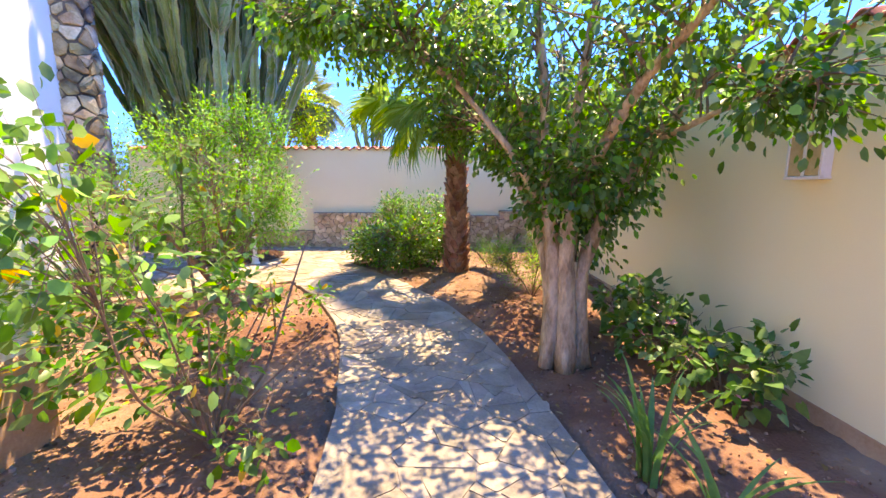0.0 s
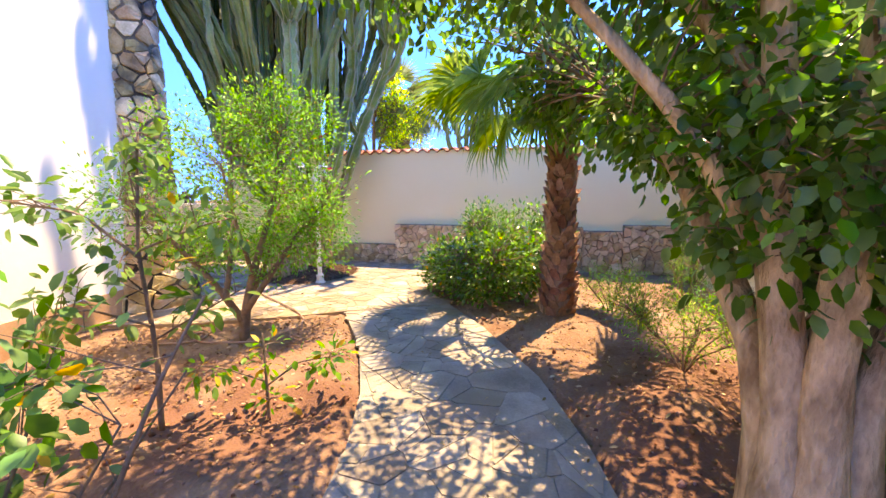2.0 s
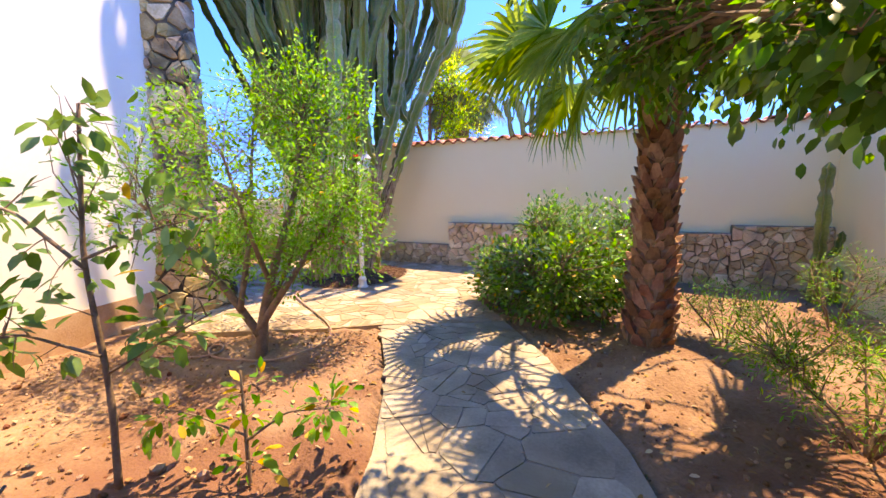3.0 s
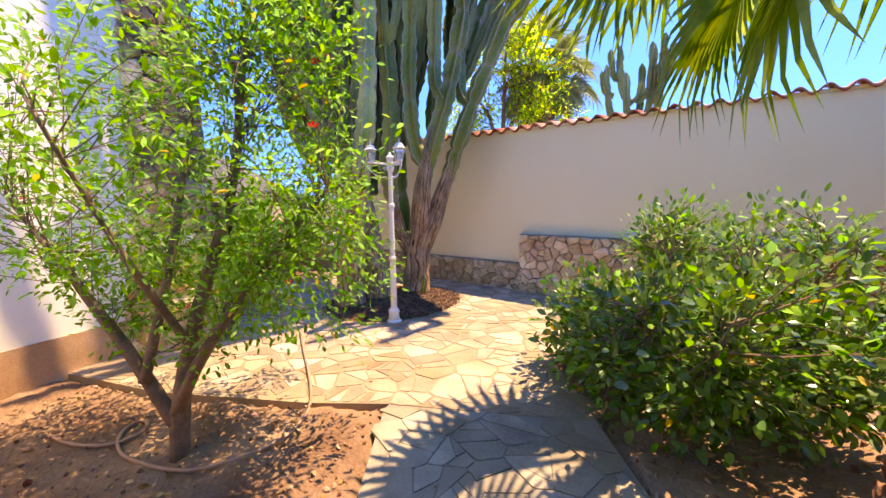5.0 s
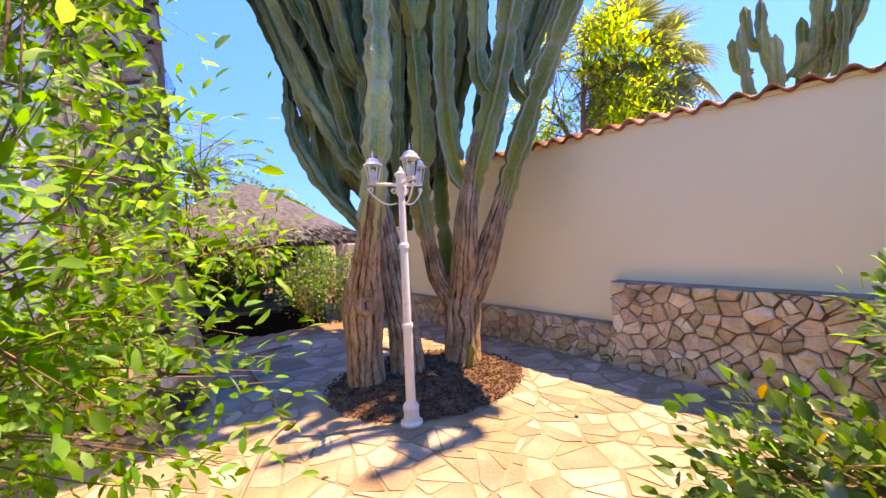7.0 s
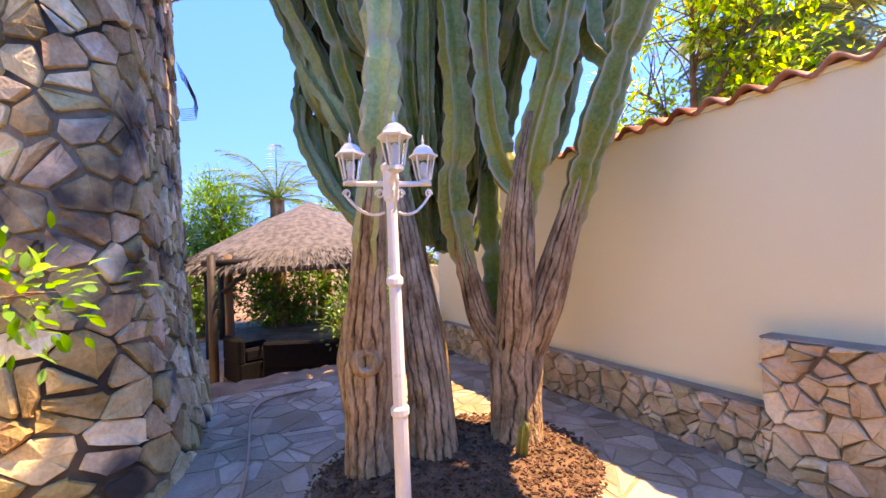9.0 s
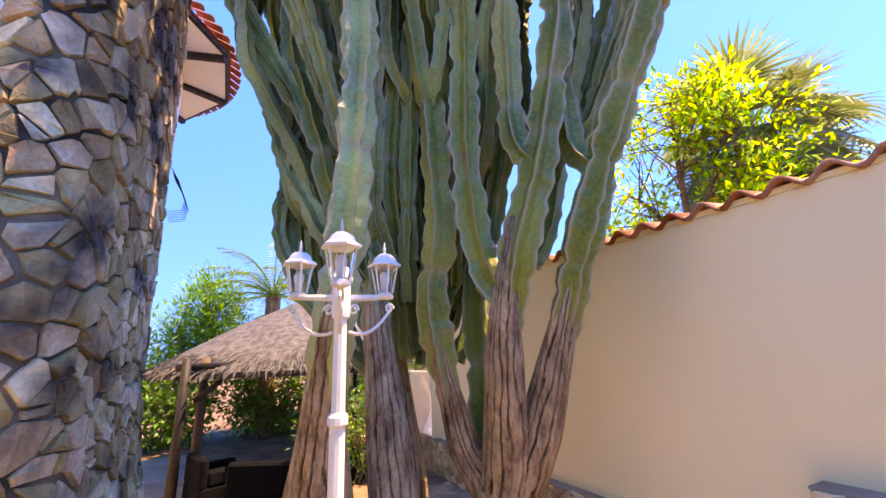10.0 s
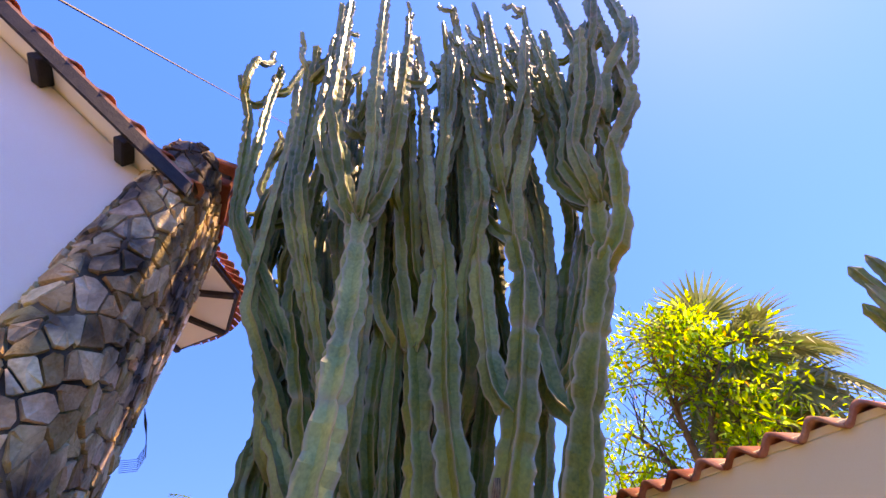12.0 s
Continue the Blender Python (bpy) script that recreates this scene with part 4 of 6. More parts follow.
    for i in range(7):
        y0 = 7.95 - 0.085 * i
        arms.append(([(-5.1, 8.2, 1.35), (-5.3, y0 + 0.15, 1.5 + 0.09 * i), (-5.42, y0 + 0.02, 1.85 + 0.09 * i), (-5.45 - 0.05 * (i % 3), y0 - 0.04, 2.5), (-5.5 - 0.06 * (i % 3), y0 - 0.06, 2.7 + 0.7 * r.uniform())], 0.05, 0.052, 0.0))
    # close-set arms in the heart of the plant
    for _ in range(46):
        x0, y0, z0 = r.uniform(-5.35, -4.65), r.uniform(7.95, 8.95), r.uniform(1.5, 2.4)
        dx, dy = r.normal(0, 0.10, 2)
        arms.append(([(x0 * 0.6 - 4.9 * 0.4, y0 * 0.6 + 8.35 * 0.4, z0), (x0, y0, z0 + 0.4), (x0 + dx, y0 + dy, z0 + 1.5), (x0 + 1.6 * dx, y0 + 1.6 * dy, r.uniform(3.9, 5.6))], 0.06, 0.058, 0.0))
    # crowns of the main limbs
    for tip, n in (((-4.06, 7.62, 4.32), 10), ((-4.95, 8.05, 4.3), 7), ((-4.24, 8.4, 5.45), 5), ((-3.66, 8.94, 5.05), 6), ((-3.06, 9.46, 4.45), 10), ((-5.6, 8.1, 3.5), 5), ((-2.72, 9.62, 5.5), 6), ((-4.46, 8.33, 3.5), 5), ((-3.66, 8.94, 4.3), 3), ((-4.24, 8.4, 4.7), 3)):
        for i in range(n):
            az = 2 * math.pi * i / n + r.normal(0, 0.3)
            d = np.array([math.cos(az), math.sin(az), 0]) * r.uniform(0.7, 1.1)
            tp = np.array(tip)
            lean = np.array([tip[0] - c[0], tip[1] - c[1], 0]) * 0.26
            arms.append(([tp - (0, 0, 0.06), tp + d * 0.16 + (0, 0, 0.12), tp + d * 0.27 + (0, 0, 0.5), tp + d * 0.42 + lean * 0.7 + (0, 0, 1.2), tp + d * 0.58 + lean * 1.4 + (0, 0, r.uniform(2.2, 4.8))], 0.070, 0.057, 0.0))

    def sprout(n, lo, q0, q1, h0, h1, r0, reach):
        made = tries = 0
        while made < n and tries < n * 60:
            tries += 1
            pts = arms[r.integers(lo, len(arms))][0]
            q = r.uniform(q0, q1)
            p2, p3 = np.array(pts[-2]), np.array(pts[-1])
            st = p2 + (p3 - p2) * q
            az = r.uniform(0, 2 * math.pi)
            d = np.array([math.cos(az), math.sin(az), 0]) * r.uniform(*reach)
            if st[2] < 2.6:
                continue
            end = st + d * 1.15
            if not fits(end[0], end[1], st[2] + 0.2):
                continue
            h = r.uniform(h0, h1)
            made += 1
            j = r.normal(0, 0.03, 3)
            arms.append(([st, st + d * 0.75 + (0, 0, 0.10), st + d + (0, 0, 0.30) + j * (1, 1, 0), end + j + (0, 0, h)], r0 * r.uniform(0.8, 1.1), r0 * r.uniform(0.85, 1.15), 0.0))

    sprout(110, 12, 0.1, 0.55, 0.6, 1.4, 0.055, (0.20, 0.40))
    sprout(60, 12, 0.0, 0.6, 1.0, 2.2, 0.055, (0.14, 0.30))
    sprout(170, 12, 0.3, 0.95, 0.35, 1.0, 0.045, (0.10, 0.24))
    sprout(280, 12, 0.6, 1.0, 0.2, 0.6, 0.036, (0.07, 0.18))
    for i, (pts, r0, r1, rise) in enumerate(arms):
        part("arm", arm_mesh(L(pts), r0, r1, 4 if i % 3 else 5, None, i + 100, True, rise, M_CACTUS if i < 13 else M_YOUNG), cac)


big_cactus()


def small_cactus(name, label, at, arms, seed):
    cac = thing(name, label, "cactus", at)
    for i, (pts, r0, r1) in enumerate(arms):
        part("arm", arm_mesh(pts, r0, r1, 5, None, seed + i, skin=M_YOUNG), cac)


small_cactus("column_cactus", "slim green column cactus in the soil by the wall", (2.17, 9.1, 0.0),
             [([(0, 0, -0.03), (0.01, 0, 0.8), (0, 0, 1.78)], 0.065, 0.06), ([(0.02, 0, 0.62), (0.16, 0, 0.66), (0.2, 0, 0.95)], 0.04, 0.04), ([(0.22, 0.05, -0.03), (0.22, 0.05, 0.5)], 0.05, 0.05)], 900)
cact_r = np.random.default_rng(5)
far_arms = [([(0.0, 0, 0), (0.02, 0, 1.6), (0.04, 0, 2.75)], 0.13, 0.10)]
for i in range(7):
    a = -1.0 + 0.333 * i + cact_r.normal(0, 0.05)
    dy = cact_r.normal(0, 0.22)
    h = 3.75 + 0.15 * a + cact_r.uniform(-0.3, 0.22)
    far_arms.append(([(0.04 + 0.06 * a, 0.2 * dy, 2.3 + 0.10 * (i % 3)), (0.05 + 0.24 * a, 0.7 * dy, 2.62 + 0.12 * (i % 3)), (0.05 + 0.32 * a, dy, 3.0), (0.05 + 0.36 * a, dy, h)], 0.045, 0.044))
for i in range(16):
    a, z = cact_r.uniform(-0.3, 0.32), cact_r.uniform(2.9, 3.4)
    d = (1 if a > 0 else -1) * cact_r.uniform(0.08, 0.18)
    far_arms.append(([(a, 0, z), (a + d, 0, z + 0.10), (a + d * 1.15, cact_r.normal(0, 0.1), z + cact_r.uniform(0.28, 0.6))], 0.042, 0.046))
small_cactus("tree_cactus", "branching green tree cactus standing behind the wall", (-1.98, 11.0, -0.2), far_arms, 950)

# ---- bark mulch round the trunks ----
soup = Soup()
nr, na = 9, 40
v = [(0, 0, 0.055)] + [(0.80 * i / nr * math.cos(2 * math.pi * k / na) * (1 + 0.05 * math.sin(3 * k)), 0.94 * i / nr * math.sin(2 * math.pi * k / na), 0.055 * (1 - (i / nr) ** 2) + 0.012) for i in range(1, nr + 1) for k in range(na)]
f = [(0, 1 + k, 1 + (k + 1) % na) for k in range(na)] + [(1 + (i - 1) * na + k, 1 + i * na + k, 1 + i * na + (k + 1) % na, 1 + (i - 1) * na + (k + 1) % na) for i in range(1, nr) for k in range(na)]
soup.add(v, f)
r = np.random.default_rng(3)
for _ in range(3200):
    a, q = r.uniform(0, 2 * math.pi), math.sqrt(r.uniform())
    x, y = 0.84 * q * math.cos(a), 0.98 * q * math.sin(a)
    bv, bf = box((0, 0, 0), r.uniform((0.010, 0.006, 0.004), (0.034, 0.015, 0.009)))
    m3 = Euler(r.uniform(-0.5, 0.5, 3) + (0, 0, r.uniform(0, 6))).to_matrix()
    soup.add([tuple(m3 @ Vector(p) + Vector((x, y, 0.055 * (1 - q * q) + 0.02))) for p in bv], bf)
thing("bark_mulch", "dark red-brown bark mulch heaped round the cactus trunks", "mulch", (mulch_c[0], mulch_c[1], g0(8)), kind="stuff", data=soup.data("mulch", M_MULCH))


# ---- trees and shrubs ----
def limb(s, pts, r0, r1, sides=9, n=9, lump=0.06, taper=1.0):
    pts = np.asarray(pts, float)
    q0 = np.concatenate([[0], np.cumsum(np.linalg.norm(np.diff(pts, axis=0), axis=1))])
    q = np.linspace(0, q0[-1], n)
    line = np.stack([np.interp(q, q0, pts[:, i]) for i in range(3)], 1)
    for _ in range(2):
        line[1:-1] = (line[:-2] + 2 * line[1:-1] + line[2:]) / 4
    sd = rng.uniform(0, 50)
    s.add(*tube(line, r1 + (r0 - r1) * (1 - np.linspace(0, 1, n)) ** taper, sides, lambda i, k: 1 + lump * 2 * noise.noise((math.cos(6.283 * k / sides) * 1.2 + sd, math.sin(6.283 * k / sides) * 1.2, i * 0.55))))
    return line


def ficus():
    o = np.array([1.09, 3.42, -0.03])
    tree = thing("ficus_tree", "fig tree with a pale fluted trunk and glossy dark leaves", "tree", tuple(o))
    # fluted trunk of fused stems
    n, sides = 16, 26
    v = []
    for i in range(n):
        z = -0.06 + 0.95 * i / (n - 1)
        rad = (0.098 + 0.035 * math.exp(-z * 8)) * (1 - 0.5 * max(0, z - 0.4))
        for k in range(sides):
            a = 2 * math.pi * k / sides
            fl = 1 + 0.13 * math.sin(5 * a + z * 1.2) + 0.08 * math.sin(8 * a - z * 2) + 0.05 * noise.noise((math.cos(a) * 2, math.sin(a) * 2, z * 3))
            v.append((rad * fl * math.cos(a) + 0.02 * z, rad * fl * math.sin(a) * 0.9, z))
    f = [(i * sides + k, i * sides + (k + 1) % sides, (i + 1) * sides + (k + 1) % sides, (i + 1) * sides + k) for i in range(n - 1) for k in range(sides)] + [tuple((n - 1) * sides + k for k in range(sides))]
    part("trunk", make("trunk", v, f, M_BARK, True), tree, "smooth pale brown fluted trunk")
    wood = []
    for pts, r0, r1 in (
        ([(-0.16, -0.05, -0.06), (-0.12, -0.04, 0.3), (-0.10, -0.03, 0.72), (-0.20, -0.05, 1.3), (-0.22, 0.0, 2.0), (-0.30, 0.1, 2.9), (-0.35, 0.2, 3.5)], 0.088, 0.03),
        ([(-0.03, -0.17, -0.06), (-0.02, -0.12, 0.3), (-0.03, -0.08, 0.75), (-0.06, -0.16, 1.3), (-0.02, -0.10, 2.1), (0.1, -0.2, 3.2)], 0.088, 0.03),
        ([(0.16, -0.03, -0.06), (0.11, -0.03, 0.3), (0.10, 0.0, 0.75), (0.26, -0.02, 1.25), (0.55, -0.25, 1.9), (0.95, -0.6, 2.55), (1.15, -0.9, 2.9)], 0.088, 0.03),
        ([(0.08, 0.15, -0.06), (0.06, 0.11, 0.3), (0.04, 0.08, 0.75), (0.12, 0.25, 1.35), (0.15, 0.5, 2.1), (0.1, 0.9, 2.9)], 0.088, 0.03),
        ([(-0.10, 0.13, -0.06), (-0.09, 0.09, 0.3), (-0.12, 0.06, 0.8), (-0.30, 0.35, 1.45), (-0.45, 0.85, 1.95), (-0.6, 1.5, 2.25), (-0.75, 2.2, 2.45)], 0.088, 0.022),
        ([(-0.14, -0.02, 1.2), (-0.5, 0.12, 1.85), (-0.95, 0.2, 2.4), (-1.5, 0.1, 2.75)], 0.045, 0.018),
        ([(0.15, 0.2, 1.3), (0.5, 0.6, 1.9), (0.9, 1.2, 2.4)], 0.055, 0.02),
        ([(0.05, -0.15, 1.6), (0.2, -0.7, 2.2), (0.35, -1.4, 2.6), (0.5, -2.1, 2.7)], 0.05, 0.018),
        ([(-0.2, 0, 1.8), (-0.5, 0.3, 2.4), (-0.9, 0.8, 2.9)], 0.045, 0.018),
        ([(-0.95, 0.2, 2.4), (-1.5, 0.1, 2.85), (-2.1, 0.35, 3.05), (-2.6, 0.6, 3.1)], 0.03, 0.010),
        ([(0.5, -0.2, 1.85), (0.75, -0.8, 2.05), (0.8, -1.3, 2.1)], 0.03, 0.012),
    ):
        s = Soup()
        line = limb(s, pts, r0, r1, 14, 24, 0.15, 1.5)
        wood += [p for p in line if p[2] > 0.9]
        part("limb", s.data("limb", M_BARK, True), tree)
    cam_x = lambda y: float(np.interp(y, [0, 2.7, 4.4, 5.9], [0.1, 0.05, -0.5, -1.24]))
    keep = lambda p: not (p[2] < 2.3 and abs(p[0] + 1.09 - cam_x(p[1] + 3.42)) < 0.75) and p[0] < 1.36 and p[2] > 0.75 and not (p[0] > 0.2 and p[1] < -0.4 and p[2] < 1.6)
    blobs = [
        (130, (0.0, 0.0, 2.75), (1.25, 1.3, 0.85)), (85, (-0.55, 1.2, 2.5), (0.95, 1.1, 0.62)), (130, (0.12, -0.05, 1.75), (0.62, 0.55, 0.42)),
        (70, (-1.2, -0.2, 2.85), (0.8, 0.8, 0.4)), (90, (0.8, 0.9, 2.3), (0.5, 1.0, 0.5)), (70, (0.6, -1.0, 2.65), (0.7, 0.9, 0.42)), (40, (0.85, -1.25, 2.05), (0.4, 0.45, 0.28)),
        # clump at (0.75, 1.8, 2.55) is added out of view to shade the right-hand bed
        (110, (0.0, 1.2, 1.95), (0.75, 0.8, 0.32)), (6, (0.35, 0.3, 0.85), (0.12, 0.1, 0.1)), (80, (-0.9, 2.3, 2.4), (0.5, 0.5, 0.4)), (70, (-1.0, 0.6, 2.9), (0.85, 0.95, 0.4)), (90, (0.1, 0.0, 1.4), (0.50, 0.42, 0.22)), (80, (-0.35, 0.6, 2.05), (0.45, 0.6, 0.35)), (80, (0.75, 1.8, 2.55), (0.55, 0.65, 0.35)), (80, (-1.9, 0.3, 3.05), (0.75, 0.75, 0.28)), (60, (-2.5, 0.7, 3.15), (0.6, 0.6, 0.25)), (60, (-1.6, 1.3, 2.95), (0.6, 0.6, 0.3)),
    ]
    crown(tree, wood, blobs, (0.076, 0.05, "oval"), M_FICUS, M_TWIG, 18, 0.19, 0.006, lambda p: keep(p), "branch", "glossy dark green oval leaves", 0.65, 0.24, (("young_leaf", 0.22, M_LIME, "bright lime green leaves"),))


ficus()


def fan(radius, n, spread, seed, material, split=0.45):
    r = np.random.default_rng(seed)
    s = Soup()
    for i in range(n):
        a = spread * (i / (n - 1) - 0.5)
        ln = radius * (0.78 + 0.22 * math.cos(a * 0.6)) * r.uniform(0.94, 1.04)
        d, sd = np.array([math.cos(a), math.sin(a), 0]), np.array([-math.sin(a), math.cos(a), 0])
        w = radius * split * spread / n * 0.62
        dr = 0.16 * ln * r.uniform(0.6, 1.5)
        fold = 0.012
        v = [(0, 0, 0), d * ln * split - sd * w + (0, 0, fold), d * ln * split + (0, 0, -fold), d * ln * split + sd * w + (0, 0, fold),
             d * ln * 0.76 - sd * w * 0.5 + (0, 0, -dr * 0.3), d * ln * 0.76 + (0, 0, -dr * 0.3 - fold * 0.6), d * ln * 0.76 + sd * w * 0.5 + (0, 0, -dr * 0.3), d * ln + (0, 0, -dr)]
        s.add(v, [(0, 2, 1), (0, 3, 2), (1, 2, 5, 4), (2, 3, 6, 5), (4, 5, 7), (5, 6, 7)])
    return s.data("frond", material)


def palm(name, label, at, height, r_base, r_top, fronds, mat_fan, boots, seed, crown_label):
    r = np.random.default_rng(seed)
    tree = thing(name, label, "palm tree", at)
    n, sides = 14, 16
    part("trunk", make("trunk", *tube([(0.02 * math.sin(i), 0.0, -0.08 + (height + 0.08) * i / (n - 1)) for i in range(n)], [r_base + (r_top - r_base) * min(1, i / 4) for i in range(n)], sides), M_PALMB, True), tree, "rough brown fibrous trunk")
    if boots:
        s = Soup()
        rows = int(height / 0.085)
        for j in range(rows):
            z = 0.06 + j * 0.085
            rad = r_base + (r_top - r_base) * min(1, z / (height * 0.3)) - 0.01
            for k in range(9):
                a = 2 * math.pi * (k + 0.5 * (j % 2)) / 9 + r.normal(0, 0.09)
                d, sd = np.array([math.cos(a), math.sin(a), 0]), np.array([-math.sin(a), math.cos(a), 0])
                w, h, out = r.uniform(0.05, 0.075), r.uniform(0.10, 0.17), r.uniform(0.025, 0.075)
                b = d * rad + np.array([0, 0, z])
                v = [b - sd * w, b + sd * w, b + sd * w * 0.75 + d * out * 0.8 + (0, 0, h * 0.55), b - sd * w * 0.75 + d * out * 0.8 + (0, 0, h * 0.55), b + sd * w * 0.4 + d * out * 1.25 + (0, 0, h), b - sd * w * 0.4 + d * out * 1.25 + (0, 0, h),
                     b - sd * w * 0.8 + (0, 0, h * 0.6), b + sd * w * 0.8 + (0, 0, h * 0.6), b + d * out * 0.3 + (0, 0, h * 0.9)]
                s.add(v, [(0, 1, 2, 3), (3, 2, 4, 5), (0, 3, 6), (1, 7, 2), (3, 5, 8, 6), (2, 7, 8, 4), (4, 8, 5)])
        part("leaf_base", s.data("leaf_base", M_PALMB), tree, "overlapping cut leaf bases")
    for i, (az, el, pet, rad) in enumerate(fronds):
        d = np.array([math.cos(radians(az)) * math.cos(radians(el)), math.sin(radians(az)) * math.cos(radians(el)), math.sin(radians(el))])
        hub0 = np.array([0, 0, height - 0.02])
        sag = -0.22 * pet if el < 50 else -0.05
        path = [hub0 + d * pet * q + np.array([0, 0, sag * q * q]) for q in np.linspace(0, 1, 6)]
        end = path[-1]
        tilt = math.degrees(math.asin(max(-0.98, min(0.98, (path[-1] - path[-2])[2] / np.linalg.norm(path[-1] - path[-2])))))
        fr = part("frond", fan(rad, 30, radians(r.uniform(190, 250)), seed * 50 + i, mat_fan), tree, crown_label, pose(*end, 0, 0, az) @ pose(0, 0, 0, r.normal(0, 12), -(tilt - 22), 0))
        pe = part("petiole", make("petiole", *tube([np.array(p) for p in path], np.linspace(0.02, 0.008, 6), 5), M_YTREE, True), tree, "pale green leaf stalk")


palm("fan_palm", "fan palm with a shaggy red-brown trunk of cut leaf bases", (0.22, 6.62, 0.03), 3.0, 0.20, 0.145,
     [(170, 10, 1.3, 0.95), (150, 16, 1.35, 0.95), (196, 2, 0.95, 0.9), (220, -8, 0.9, 0.85), (245, -2, 0.9, 0.8), (270, 12, 1.0, 0.85), (300, -6, 0.9, 0.85), (330, 6, 1.0, 0.9), (0, 15, 1.0, 0.9), (35, 5, 1.1, 0.9), 
      (200, 58, 0.9, 0.85), (300, 62, 0.9, 0.85), (250, -32, 0.7, 0.75), (190, -36, 0.75, 0.8), (165, -22, 0.9, 0.8)], M_FAN, True, 4, "green pleated fan leaf")

fr = []
for i in range(26):
    fr.append((i * 137.5 % 360, -45 + 120 * (i / 25), 0.55 + 0.25 * (i % 3) / 2, 0.75))
palm("fan_palm", "tall fan palm with a grey-green head behind the wall", (-4.15, 12.7, -0.1), 4.15, 0.26, 0.22, fr, M_GREYFAN, False, 6, "grey-green fan leaf")
palm("date_palm", "palm with arching yellow-green fronds beyond the hut", (-15.5, 9.6, -0.6), 3.3, 0.28, 0.24, [(i * 40 + 10, 30 - 12 * (i % 3), 1.5, 1.0) for i in range(14)], M_FAN, False, 7, "arching yellow-green leaf")


def shrub(name, label, category, at, stems, blobs, leaf, material, per=14, spread=0.12, twig=0.005, droop=0.1, extra=(), keep=None, leaf_label="", sprig=0.2, stem_mat=None):
    sh = thing(name, label, category, at)
    wood = []
    for pts, r0, r1 in stems:
        s = Soup()
        wood += list(limb(s, pts, r0, r1, 7, 22))
        part("stem", s.data("stem", stem_mat or M_TWIG, True), sh)
    crown(sh, wood, blobs, leaf, material, stem_mat or M_TWIG, per, spread, twig, keep, "twig", leaf_label, droop, sprig, extra)
    return sh


def stems(n, spread, h, r, seed, lean=0.1):
    q = np.random.default_rng(seed)
    out = []
    for i in range(n):
        a = 2 * math.pi * i / n + q.normal(0, 0.3)
        d = np.array([math.cos(a), math.sin(a), 0])
        sp, hh = spread * q.uniform(0.5, 1.1), h * q.uniform(0.75, 1.05)
        out.append(([(d * 0.02)[:2].tolist() + [-0.04], (d * sp * 0.3).tolist()[:2] + [hh * 0.35], (d * sp * 0.7).tolist()[:2] + [hh * 0.7], (d * sp).tolist()[:2] + [hh]], r, r * 0.35))
    return out


# rounded dark bush at the bend of the path, with a lighter one behind it
# the lime leaf share paints bright highlights into the dark foliage
shrub("bush", "dense rounded bush with leathery dark green leaves", "bush", (-0.62, 7.25, 0.0), stems(9, 0.75, 0.8, 0.016, 1), [(330, (-0.12, -0.05, 0.48), (0.92, 0.80, 0.50)), (90, (-0.8, 0.25, 0.45), (0.5, 0.45, 0.4)), (60, (0.35, -0.2, 0.75), (0.6, 0.55, 0.45))],
      (0.072, 0.044, "oval"), M_BUSH, 17, 0.14, 0.004, -0.25, (("dry_flower", 0.01, M_YELLOW, "dry ochre flower heads"), ("young_leaf", 0.24, M_LIME, "bright lime green leaves")), lambda p: p[2] > 0.02, "leathery dark green leaves")
shrub("tall_shrub", "lighter green leafy shrub growing behind the dark bush", "shrub", (-0.5, 8.35, 0.02), stems(8, 0.7, 1.1, 0.015, 2), [(170, (0.0, 0, 0.95), (1.0, 0.6, 0.42)), (50, (-0.5, -0.1, 1.05), (0.4, 0.4, 0.35))],
      (0.075, 0.036, "oval"), M_BROAD, 14, 0.15, 0.004, -0.1, (("young_leaf", 0.25, M_LIME, "bright lime green leaves"),), lambda p: p[2] > 0.1, "mid-green leaves")
# pomegranate
pom_blobs = [(150, (0.1, 0.15, 1.75), (1.05, 1.0, 0.8)), (85, (0.45, 0.5, 1.6), (0.75, 0.6, 0.75)), (72, (-0.7, -0.3, 1.5), (0.8, 0.75, 0.65)), (40, (0.3, 0.45, 2.55), (0.22, 0.22, 0.45)), (30, (-0.15, 0.3, 2.4), (0.25, 0.25, 0.4)), (30, (0.65, 0.75, 2.3), (0.22, 0.22, 0.45)), (70, (0.55, 0.55, 1.0), (0.55, 0.55, 0.4)), (60, (-0.7, 0.3, 0.95), (0.6, 0.6, 0.35)), (50, (-0.1, 0.3, 0.85), (0.5, 0.5, 0.3)), (24, (-0.55, -0.2, 2.25), (0.25, 0.25, 0.35)), (5, (-0.2, 1.28, 1.43), (0.2, 0.14, 0.07))]
